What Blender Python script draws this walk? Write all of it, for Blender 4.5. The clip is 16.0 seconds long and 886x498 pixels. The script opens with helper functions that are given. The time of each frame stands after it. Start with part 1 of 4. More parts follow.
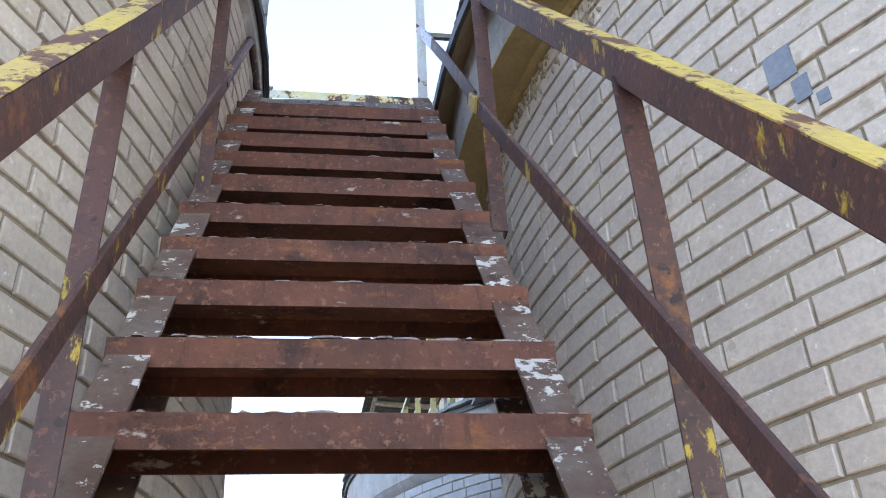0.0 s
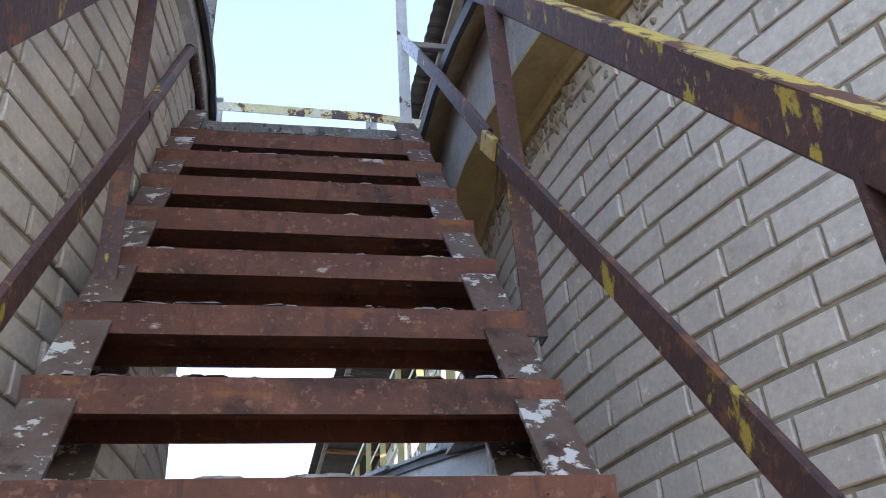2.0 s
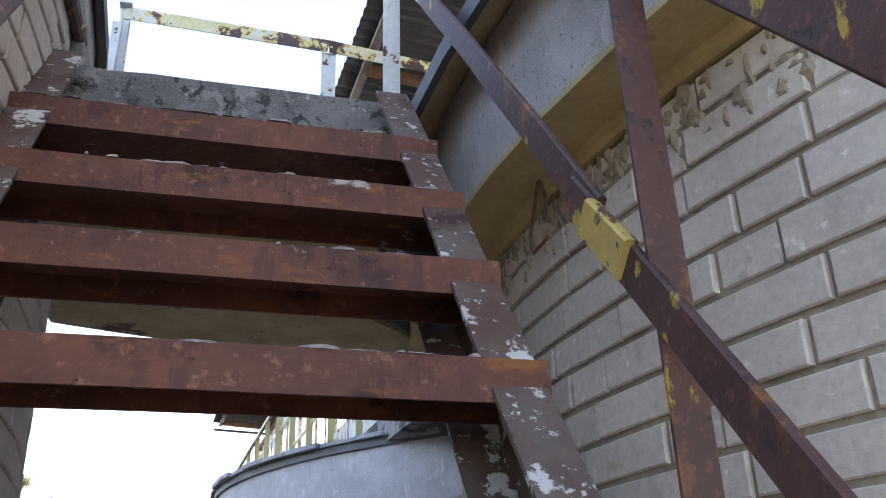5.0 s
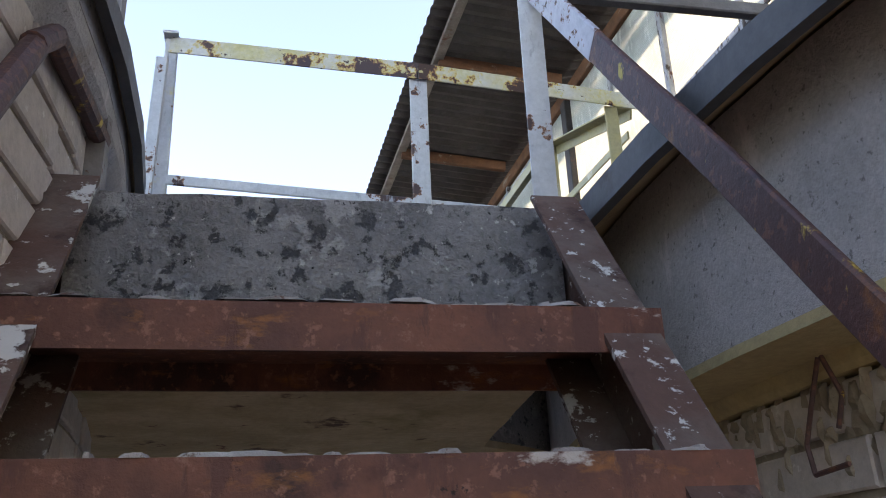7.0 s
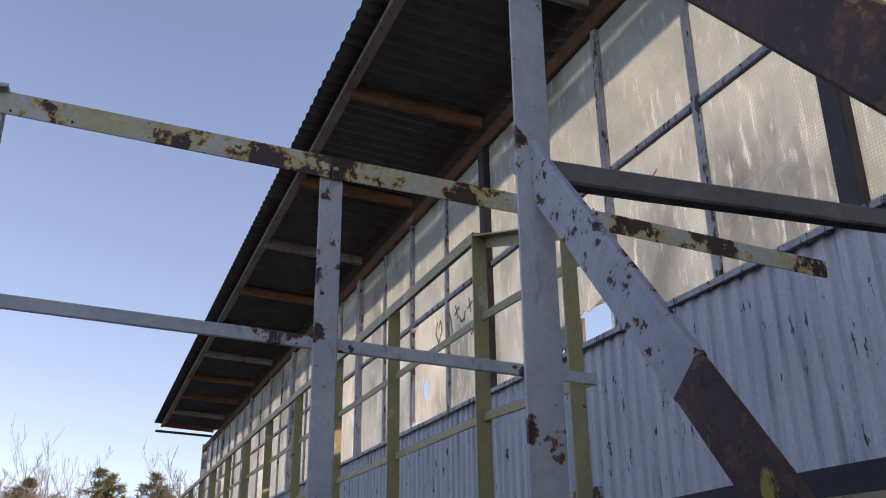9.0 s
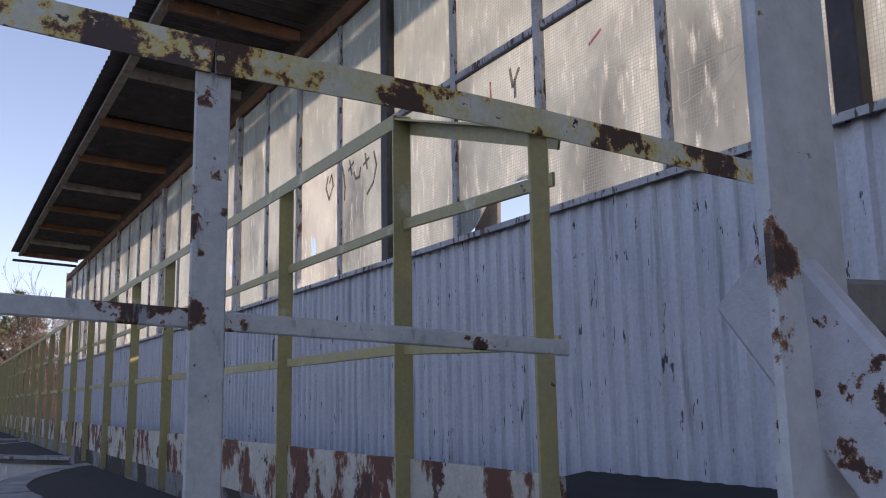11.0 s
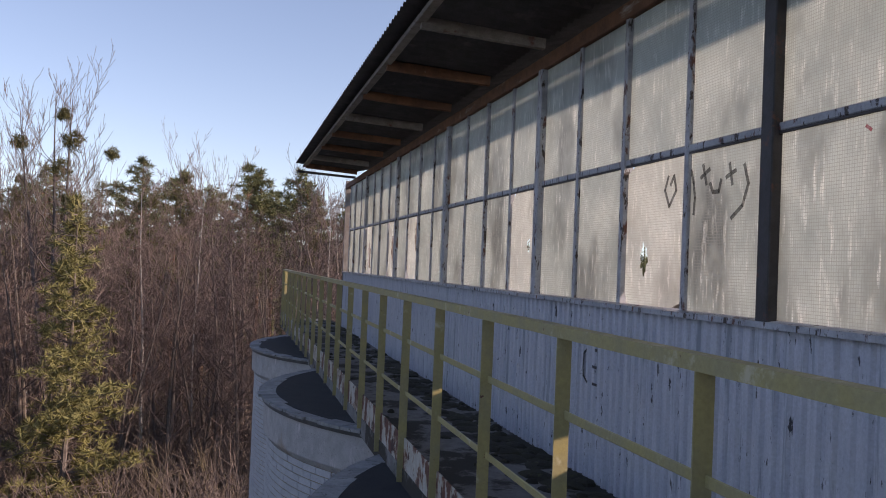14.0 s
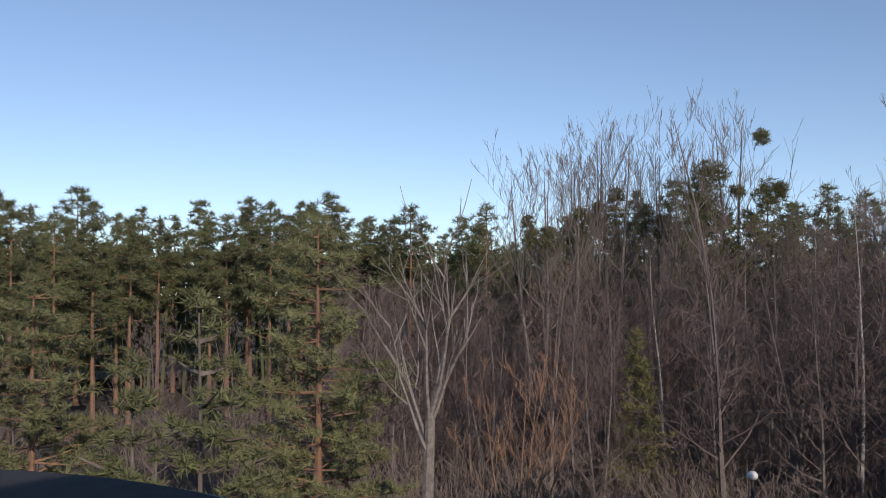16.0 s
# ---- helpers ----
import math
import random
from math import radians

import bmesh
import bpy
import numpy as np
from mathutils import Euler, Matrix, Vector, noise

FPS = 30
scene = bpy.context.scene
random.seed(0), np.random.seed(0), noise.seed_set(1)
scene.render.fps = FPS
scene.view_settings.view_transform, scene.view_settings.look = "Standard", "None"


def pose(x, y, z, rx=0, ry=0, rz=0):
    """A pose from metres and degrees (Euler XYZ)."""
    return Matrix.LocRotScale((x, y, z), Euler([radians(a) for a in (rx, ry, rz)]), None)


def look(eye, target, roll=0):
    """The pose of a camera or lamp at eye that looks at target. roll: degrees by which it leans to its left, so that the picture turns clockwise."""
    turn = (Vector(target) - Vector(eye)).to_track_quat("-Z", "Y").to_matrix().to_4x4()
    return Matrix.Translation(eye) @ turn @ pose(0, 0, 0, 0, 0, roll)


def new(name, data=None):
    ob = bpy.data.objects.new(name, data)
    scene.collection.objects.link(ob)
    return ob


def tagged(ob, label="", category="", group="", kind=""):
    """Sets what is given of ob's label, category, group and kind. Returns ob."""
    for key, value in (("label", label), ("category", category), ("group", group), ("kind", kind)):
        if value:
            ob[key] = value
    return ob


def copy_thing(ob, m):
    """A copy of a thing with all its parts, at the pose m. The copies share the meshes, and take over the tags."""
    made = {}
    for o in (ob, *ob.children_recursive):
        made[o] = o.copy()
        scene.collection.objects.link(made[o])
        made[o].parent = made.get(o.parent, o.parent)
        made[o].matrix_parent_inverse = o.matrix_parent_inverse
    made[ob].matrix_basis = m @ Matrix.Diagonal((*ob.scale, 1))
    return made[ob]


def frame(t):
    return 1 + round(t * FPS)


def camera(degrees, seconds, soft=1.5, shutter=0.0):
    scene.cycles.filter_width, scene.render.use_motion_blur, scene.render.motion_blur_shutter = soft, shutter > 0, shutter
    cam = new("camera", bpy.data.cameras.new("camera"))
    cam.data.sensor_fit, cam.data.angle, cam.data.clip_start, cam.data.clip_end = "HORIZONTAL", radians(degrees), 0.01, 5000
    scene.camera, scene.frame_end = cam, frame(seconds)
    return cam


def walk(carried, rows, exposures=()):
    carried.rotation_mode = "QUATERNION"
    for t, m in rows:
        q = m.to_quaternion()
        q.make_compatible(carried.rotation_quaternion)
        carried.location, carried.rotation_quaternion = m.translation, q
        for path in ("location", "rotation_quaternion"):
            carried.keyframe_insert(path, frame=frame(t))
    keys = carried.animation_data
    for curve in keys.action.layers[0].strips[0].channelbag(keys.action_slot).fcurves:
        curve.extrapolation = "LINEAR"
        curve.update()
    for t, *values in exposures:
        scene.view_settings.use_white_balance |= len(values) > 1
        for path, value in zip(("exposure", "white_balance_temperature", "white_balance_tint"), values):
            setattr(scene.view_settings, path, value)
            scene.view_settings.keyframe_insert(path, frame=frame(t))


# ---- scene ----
cam = camera(53.4, 16.0, 1.0)
PATH = [
    (0, (-0.431, 0.251, 6.488), (-0.178, 1.953, 7.506), -2.9),
    (0.5, (-0.463, 0.385, 6.668), (-0.193, 2.033, 7.768), -3.7),
    (1, (-0.384, 0.544, 6.813), (-0.111, 2.203, 7.896), -4.2),
    (1.5, (-0.405, 0.663, 6.884), (-0.133, 2.339, 7.939), -5.0),
    (2, (-0.448, 0.782, 7.056), (-0.101, 2.471, 8.07), -4.0),
    (2.5, (-0.391, 0.921, 7.217), (-0.014, 2.606, 8.227), -4.0),
    (3, (-0.423, 1.042, 7.336), (-0.003, 2.727, 8.329), -4.3),
    (3.2, (-0.443, 1.05, 7.415), (0.098, 2.739, 8.34), -3.5),
    (5.3, (-0.444, 1.599, 7.971), (0.051, 3.377, 8.743), -1.3),
    (5.5, (-0.474, 1.646, 8.051), (-0.023, 3.444, 8.802), -1.3),
    (6, (-0.536, 1.747, 8.234), (-0.132, 3.54, 9.022), -1.4),
    (6.5, (-0.509, 1.889, 8.341), (-0.11, 3.679, 9.14), -1.2),
    (7, (-0.491, 2.03, 8.472), (-0.11, 3.85, 9.207), -2.6),
    (7.5, (-0.472, 2.155, 8.649), (-0.073, 3.986, 9.348), -3.8),
    (8, (-0.419, 2.301, 8.853), (-0.016, 4.124, 9.569), -4.8),
    (8.5, (-0.452, 2.406, 8.98), (0.051, 4.185, 9.743), -2.4),
    (11, (-0.343, 3.089, 9.545), (0.566, 4.839, 9.878), -1.0),
    (11.5, (-0.433, 3.278, 9.656), (0.417, 5.048, 10.037), 0.1),
    (12, (-0.445, 3.402, 9.901), (0.399, 5.188, 10.212), 4.8),
    (12.5, (-0.372, 3.618, 10.047), (0.389, 5.463, 10.178), -0.1),
    (13, (-0.405, 3.816, 10.31), (0.274, 5.696, 10.368), -1.7),
    (13.5, (-0.426, 4.124, 10.446), (0.233, 6.012, 10.499), 0.3),
    (14, (-0.451, 4.3, 10.614), (-0.067, 6.262, 10.654), 2.3),
    (14.5, (-0.489, 4.512, 10.678), (-0.73, 6.496, 10.76), -1.4),
    (15, (-0.55, 4.44, 10.67), (-1.254, 6.311, 10.748), -2.5),
    (15.5, (-0.62, 4.42, 10.68), (-1.781, 6.048, 10.724), -0.5),
    (16, (-0.68, 4.40, 10.68), (-2.046, 5.86, 10.741), -0.1),
]
EXPOSURES = [(0.0, 3.1, 7800, 18), (0.5, 2.68, 7600, 18), (1.5, 2.66, 7600, 19), (3.0, 2.9, 7800, 19), (5.5, 2.95, 7800, 21), (6.5, 2.5, 7700, 22), (7.0, 2.45, 8000, 22), (7.5, 2.3, 8100, 24), (8.0, 1.25, 7900, 26), (8.7, 0.8, 7600, 28), (11.0, 0.9, 7450, 30), (12.5, 0.75, 7550, 30), (13.5, 0.5, 7150, 30), (14.0, 0.45, 7150, 28), (14.6, 0.2, 7150, 26), (15.2, 0.0, 6650, 20), (16.0, -0.17, 6150, 16)]
walk(cam, [(t, look(eye, target, roll)) for t, eye, target, roll in PATH], EXPOSURES)

# ---- sky and sun ----
SUN_ELEVATION, SUN_AZIMUTH = 23.0, 112.0     # degrees; azimuth clockwise from +y
world = bpy.data.worlds.new("world")
scene.world = world
world.use_nodes = True
sky_nodes = world.node_tree
sky = sky_nodes.nodes.new("ShaderNodeTexSky")
sky.sky_type, sky.sun_disc = "NISHITA", False
sky.sun_elevation, sky.sun_rotation = radians(SUN_ELEVATION), radians(SUN_AZIMUTH)
sky.air_density, sky.dust_density, sky.ozone_density, sky.altitude = 1.0, 0.05, 1.0, 600.0
sky_coord, sky_lift = sky_nodes.nodes.new("ShaderNodeTexCoord"), sky_nodes.nodes.new("ShaderNodeVectorMath")
sky_lift.operation = "ADD"                   # the haze near the horizon stays thin and blue
sky_lift.inputs[1].default_value = (0.0, 0.0, 0.055)
sky_nodes.links.new(sky_coord.outputs["Generated"], sky_lift.inputs[0])
sky_nodes.links.new(sky_lift.outputs[0], sky.inputs[0])
sky_back = sky_nodes.nodes["Background"]
sky_back.inputs["Strength"].default_value = 0.15
sky_nodes.links.new(sky.outputs[0], sky_back.inputs["Color"])
sun = new("sun", bpy.data.lights.new("sun", "SUN"))
sun.data.energy, sun.data.angle, sun.data.color = 4.2, radians(0.6), (1.0, 0.86, 0.68)
sun_dir = Vector((math.sin(radians(SUN_AZIMUTH)) * math.cos(radians(SUN_ELEVATION)), math.cos(radians(SUN_AZIMUTH)) * math.cos(radians(SUN_ELEVATION)), math.sin(radians(SUN_ELEVATION))))
sun.matrix_world = Matrix.Translation((30, -20, 40)) @ sun_dir.to_track_quat("Z", "Y").to_matrix().to_4x4()


# ---- materials ----
def shader(name, rough=0.7, metal=0.0):
    m = bpy.data.materials.new(name)
    m.use_nodes = True
    b = m.node_tree.nodes["Principled BSDF"]
    b.inputs["Roughness"].default_value, b.inputs["Metallic"].default_value = rough, metal
    return m, m.node_tree, b


def noise_node(tree, scale, detail=6.0, rough=0.6, stretch=None, seed=0.0):
    coord = tree.nodes.new("ShaderNodeNewGeometry")
    info = tree.nodes.new("ShaderNodeMapping")
    tree.links.new(coord.outputs["Position"], info.inputs["Vector"])
    info.inputs["Location"].default_value = (seed, seed * 1.7, seed * 0.6)
    if stretch:
        info.inputs["Scale"].default_value = stretch
    n = tree.nodes.new("ShaderNodeTexNoise")
    n.inputs["Scale"].default_value, n.inputs["Detail"].default_value, n.inputs["Roughness"].default_value = scale, detail, rough
    tree.links.new(info.outputs[0], n.inputs["Vector"])
    return n.outputs["Fac"]


def ramp(tree, fac, lo, hi, a=(0, 0, 0, 1), b=(1, 1, 1, 1)):
    r = tree.nodes.new("ShaderNodeValToRGB")
    r.color_ramp.elements[0].position, r.color_ramp.elements[1].position = lo, hi
    r.color_ramp.elements[0].color, r.color_ramp.elements[1].color = a, b
    tree.links.new(fac, r.inputs[0])
    return r.outputs[0]


def mix(tree, fac, a, b, mode="MIX"):
    n = tree.nodes.new("ShaderNodeMixRGB")
    n.blend_type = mode
    for slot, v in ((0, fac), (1, a), (2, b)):
        if isinstance(v, (int, float)):
            n.inputs[slot].default_value = v
        elif isinstance(v, tuple):
            n.inputs[slot].default_value = (*v[:3], 1)
        else:
            tree.links.new(v, n.inputs[slot])
    return n.outputs[0]


def bump(tree, b, height, strength, distance=0.004):
    n = tree.nodes.new("ShaderNodeBump")
    n.inputs["Strength"].default_value, n.inputs["Distance"].default_value = strength, distance
    tree.links.new(height, n.inputs["Height"])
    tree.links.new(n.outputs[0], b.inputs["Normal"])


def layered(name, base, second, layers=(), rough=0.75, metal=0.0, grain=60.0, bumpy=0.4, spread=0.12, vary=0.0, stretch=None, depth=0.004):
    """Base colour broken up by a second one, then layers of (colour, noise scale, threshold, softness, stretch[, seed])."""
    m, tree, b = shader(name, rough, metal)
    col = mix(tree, ramp(tree, noise_node(tree, 7.0, stretch=stretch), 0.5 - spread, 0.5 + spread), base, second)
    fine = noise_node(tree, grain, 4.0, 0.7)
    col = mix(tree, 0.35, col, ramp(tree, fine, 0.3, 0.7, (0.35, 0.35, 0.35, 1), (1, 1, 1, 1)), "MULTIPLY")
    relief = fine
    for i, (colour, scale, limit, soft, squash, *seed) in enumerate(layers):
        mask = ramp(tree, noise_node(tree, scale, 8.0, 0.65, squash, seed[0] if seed else 3.1 + 5.3 * i), limit, limit + soft)
        col = mix(tree, mask, col, colour)
        if bumpy >= 0.3 and scale < 60:
            relief = mix(tree, 0.25, relief, mask, "SUBTRACT" if sum(colour) < 0.6 else "ADD")
    if vary:
        info = tree.nodes.new("ShaderNodeObjectInfo")
        island = tree.nodes.new("ShaderNodeNewGeometry")
        both = tree.nodes.new("ShaderNodeMath")
        both.operation = "ADD"
        tree.links.new(info.outputs["Random"], both.inputs[0])
        tree.links.new(island.outputs["Random Per Island"], both.inputs[1])
        shade = tree.nodes.new("ShaderNodeMapRange")
        shade.inputs["From Max"].default_value = 2.0
        shade.inputs["To Min"].default_value, shade.inputs["To Max"].default_value = 1.0 - vary, 1.0
        tree.links.new(both.outputs[0], shade.inputs["Value"])
        col = mix(tree, 1.0, col, shade.outputs[0], "MULTIPLY")
    tree.links.new(col, b.inputs["Base Color"])
    bump(tree, b, relief, bumpy, depth)
    return m


RUST, DEEP_RUST, ORANGE = (0.12, 0.045, 0.03), (0.05, 0.022, 0.018), (0.26, 0.10, 0.03)
rusty_steel = layered("rusty_steel", (0.19, 0.07, 0.044), (0.11, 0.045, 0.034),
    ((DEEP_RUST, 6.0, 0.53, 0.10, None), (ORANGE, 17.0, 0.585, 0.12, (0.6, 1, 1.6)), ((0.23, 0.105, 0.07), 60.0, 0.57, 0.08, None), ((0.10, 0.04, 0.03), 18.0, 0.56, 0.06, (1, 1, 0.25)), ((0.42, 0.37, 0.34), 16.0, 0.635, 0.05, (0.5, 1, 1)), ((0.03, 0.015, 0.012), 45.0, 0.66, 0.04, None)), rough=0.8, bumpy=0.6)
stringer_steel = layered("stringer_steel", (0.12, 0.06, 0.045), (0.16, 0.12, 0.10),
    ((DEEP_RUST, 7.0, 0.56, 0.08, None), ((0.55, 0.54, 0.52), 15.0, 0.575, 0.03, None), ((0.55, 0.54, 0.52), 50.0, 0.62, 0.03, None)), rough=0.85, bumpy=0.6)
flecked_steel = layered("flecked_steel", (0.27, 0.26, 0.26), (0.20, 0.19, 0.19), ((DEEP_RUST, 9.0, 0.53, 0.02, None), (RUST, 20.0, 0.60, 0.03, None)), rough=0.6, bumpy=0.4)
rail_steel = layered("rail_steel", (0.11, 0.048, 0.042), (0.07, 0.036, 0.036),
    ((ORANGE, 11.0, 0.58, 0.1, None), ((0.15, 0.065, 0.045), 60.0, 0.56, 0.05, None), ((0.035, 0.02, 0.022), 30.0, 0.60, 0.06, None), ((0.45, 0.32, 0.05), 17.0, 0.605, 0.04, (1, 1, 0.5))), rough=0.6, bumpy=0.45)
yellow_worn = layered("yellow_worn", (0.62, 0.46, 0.10), (0.55, 0.40, 0.14),
    ((RUST, 16.0, 0.515, 0.04, (1, 0.6, 0.6)), (DEEP_RUST, 40.0, 0.60, 0.03, None)), rough=0.6, bumpy=0.3)
BURNT = (0.22, 0.09, 0.035)
white_paint = layered("white_paint", (0.56, 0.58, 0.60), (0.45, 0.48, 0.51),
    (((0.55, 0.50, 0.22), 4.0, 0.61, 0.05, None), (BURNT, 7.0, 0.595, 0.012, None, 17.0), (DEEP_RUST, 7.0, 0.61, 0.012, None, 17.0), (DEEP_RUST, 40.0, 0.665, 0.02, None), ((0.30, 0.31, 0.33), 24.0, 0.60, 0.06, (1, 1, 0.3))), rough=0.5, bumpy=0.4, depth=0.003)
speckled_white = layered("speckled_white", (0.50, 0.51, 0.56), (0.42, 0.43, 0.48), ((BURNT, 42.0, 0.585, 0.02, None, 9.0), (DEEP_RUST, 42.0, 0.605, 0.02, None, 9.0), (DEEP_RUST, 10.0, 0.665, 0.02, None)), rough=0.55, bumpy=0.4)
cream_paint = layered("cream_paint", (0.60, 0.60, 0.55), (0.56, 0.51, 0.24),
    (((0.55, 0.42, 0.13), 5.5, 0.505, 0.02, None, 17.0), (BURNT, 5.5, 0.53, 0.012, None, 17.0), (DEEP_RUST, 5.5, 0.545, 0.012, None, 17.0), ((0.50, 0.45, 0.22), 34.0, 0.60, 0.02, None), (DEEP_RUST, 34.0, 0.63, 0.02, None)), rough=0.5, bumpy=0.45, depth=0.003)
yellow_paint = layered("yellow_paint", (0.40, 0.345, 0.15), (0.35, 0.315, 0.17),
    (((0.50, 0.47, 0.33), 6.0, 0.60, 0.08, None), (RUST, 20.0, 0.67, 0.02, None)), rough=0.5, bumpy=0.2)
crust_mat = layered("cement_crust", (0.40, 0.37, 0.35), (0.26, 0.22, 0.20), (((0.13, 0.07, 0.05), 30.0, 0.56, 0.05, None),), rough=0.95, bumpy=0.8)
grey_flashing = layered("grey_flashing", (0.11, 0.115, 0.12), (0.075, 0.08, 0.085), (((0.06, 0.05, 0.045), 8.0, 0.6, 0.1, None),), rough=0.6, metal=0.3, bumpy=0.2)
brick_mat = layered("silicate_brick", (0.73, 0.66, 0.60), (0.66, 0.60, 0.55),
    (((0.42, 0.39, 0.34), 3.0, 0.62, 0.1, None), ((0.50, 0.45, 0.38), 11.0, 0.60, 0.06, None), ((0.80, 0.77, 0.72), 30.0, 0.62, 0.05, None), ((0.12, 0.11, 0.1), 45.0, 0.72, 0.02, (1, 1, 0.4))), rough=0.9, bumpy=0.5, vary=0.22)
mortar_mat = layered("mortar", (0.40, 0.34, 0.26), (0.30, 0.255, 0.19), (((0.14, 0.13, 0.11), 8.0, 0.6, 0.1, None),), rough=0.95, bumpy=0.9)
white_brick = layered("white_brick", (0.62, 0.63, 0.65), (0.55, 0.56, 0.58), (((0.4, 0.4, 0.4), 3.0, 0.6, 0.1, None),), rough=0.9, bumpy=0.4, vary=0.15)
coping_mat = layered("coping_stone", (0.42, 0.43, 0.44), (0.30, 0.31, 0.32), (((0.10, 0.10, 0.09), 12.0, 0.60, 0.06, None),), rough=0.9, bumpy=0.5, vary=0.35)
concrete = layered("weathered_concrete", (0.29, 0.28, 0.275), (0.20, 0.195, 0.195),
    (((0.34, 0.33, 0.325), 10.0, 0.56, 0.04, None), ((0.075, 0.075, 0.078), 26.0, 0.55, 0.05, None), ((0.46, 0.45, 0.43), 20.0, 0.635, 0.025, None), ((0.40, 0.39, 0.37), 70.0, 0.62, 0.04, None), ((0.03, 0.03, 0.03), 48.0, 0.665, 0.02, None)), rough=0.95, bumpy=1.0, grain=90.0, depth=0.012)
ring_concrete = layered("ring_concrete", (0.52, 0.505, 0.50), (0.42, 0.41, 0.40),
    (((0.30, 0.21, 0.13), 1.3, 0.60, 0.16, None), ((0.20, 0.195, 0.19), 80.0, 0.60, 0.06, None), ((0.62, 0.57, 0.57), 14.0, 0.58, 0.1, (1, 1, 0.3)), ((0.34, 0.28, 0.20), 2.4, 0.62, 0.2, None), ((0.2, 0.19, 0.18), 20.0, 0.66, 0.04, None)), rough=0.9, bumpy=0.8, grain=120.0, depth=0.006)
stained_soffit = layered("stained_soffit", (0.52, 0.42, 0.27), (0.40, 0.32, 0.19),
    (((0.17, 0.17, 0.06), 3.0, 0.58, 0.12, None), ((0.11, 0.065, 0.04), 5.5, 0.60, 0.05, None), ((0.14, 0.06, 0.04), 14.0, 0.66, 0.03, None)), rough=0.95, bumpy=0.8)
ochre_band = layered("ochre_band", (0.52, 0.42, 0.22), (0.42, 0.34, 0.18), (((0.16, 0.17, 0.05), 2.6, 0.6, 0.12, None),), rough=0.9, bumpy=0.5)
fascia_mat = layered("rusted_fascia", (0.55, 0.53, 0.48), (0.45, 0.42, 0.36),
    ((BURNT, 5.0, 0.485, 0.05, (1, 1, 0.6)), (RUST, 5.0, 0.51, 0.03, (1, 1, 0.6), 3.1), ((0.07, 0.03, 0.025), 6.0, 0.58, 0.03, None)), rough=0.8, bumpy=0.4)
sheet_mat = layered("painted_sheet", (0.57, 0.59, 0.66), (0.47, 0.50, 0.58),
    (((0.30, 0.33, 0.38), 5.0, 0.57, 0.08, (4, 4, 0.25)), ((0.20, 0.22, 0.26), 9.0, 0.66, 0.05, (3, 3, 0.15)), ((0.05, 0.05, 0.06), 13.0, 0.63, 0.02, (2.2, 2.2, 0.5))), rough=0.6, bumpy=0.15, stretch=(2, 2, 0.25))
frame_mat = layered("window_frame", (0.46, 0.47, 0.51), (0.33, 0.34, 0.37), ((RUST, 14.0, 0.58, 0.06, (1, 1, 0.4)), ((0.05, 0.035, 0.03), 26.0, 0.575, 0.03, (1, 1, 0.3))), rough=0.6, bumpy=0.3)
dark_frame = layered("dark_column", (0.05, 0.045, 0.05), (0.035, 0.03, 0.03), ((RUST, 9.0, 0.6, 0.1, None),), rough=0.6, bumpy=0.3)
brown_wood = layered("brown_timber", (0.22, 0.105, 0.06), (0.14, 0.07, 0.045), (((0.36, 0.33, 0.30), 7.0, 0.62, 0.1, (1, 0.2, 1)),), rough=0.85, bumpy=0.6)
grey_wood = layered("grey_timber", (0.27, 0.25, 0.24), (0.19, 0.17, 0.16), ((RUST, 6.0, 0.6, 0.1, None),), rough=0.9, bumpy=0.5)
roof_sheet = layered("roof_sheet", (0.085, 0.08, 0.085), (0.06, 0.057, 0.06), (((0.13, 0.12, 0.12), 3.0, 0.6, 0.15, None),), rough=0.85, bumpy=0.3)
tar_mat = layered("tar_felt", (0.022, 0.023, 0.028), (0.03, 0.031, 0.035), (((0.10, 0.10, 0.10), 9.0, 0.70, 0.05, None),), rough=1.0, bumpy=0.6)
moss_mat = layered("moss_and_dirt", (0.035, 0.03, 0.022), (0.05, 0.045, 0.025), (((0.07, 0.075, 0.03), 12.0, 0.6, 0.08, None),), rough=1.0, bumpy=1.0)
walk_concrete = layered("walkway_concrete", (0.24, 0.235, 0.23), (0.17, 0.165, 0.16), (((0.04, 0.035, 0.028), 1.6, 0.48, 0.05, None),), rough=0.95, bumpy=0.8)
bark_grey = layered("bark_grey", (0.24, 0.20, 0.18), (0.15, 0.125, 0.11), rough=0.95, bumpy=0.4, vary=0.35)
bark_red = layered("bark_reddish", (0.22, 0.165, 0.15), (0.15, 0.11, 0.10), rough=0.95, bumpy=0.3, vary=0.35)
bark_birch = layered("bark_birch", (0.48, 0.46, 0.43), (0.36, 0.34, 0.31), (((0.06, 0.05, 0.05), 6.0, 0.62, 0.05, (0.4, 0.4, 2)),), rough=0.9, bumpy=0.3)
bark_pale = layered("bark_pale", (0.26, 0.23, 0.205), (0.15, 0.13, 0.12), rough=0.9, bumpy=0.3)
bark_pine = layered("bark_pine", (0.30, 0.17, 0.10), (0.20, 0.12, 0.08), rough=0.95, bumpy=0.6, vary=0.2)
needles = layered("pine_needles", (0.18, 0.19, 0.08), (0.13, 0.145, 0.06), rough=0.8, bumpy=0.0, vary=0.5)
needles_near = layered("near_pine_needles", (0.25, 0.25, 0.11), (0.18, 0.19, 0.085), rough=0.8, bumpy=0.0, vary=0.5)
needles_light = layered("larch_needles", (0.30, 0.28, 0.10), (0.22, 0.21, 0.08), rough=0.8, bumpy=0.0, vary=0.4)
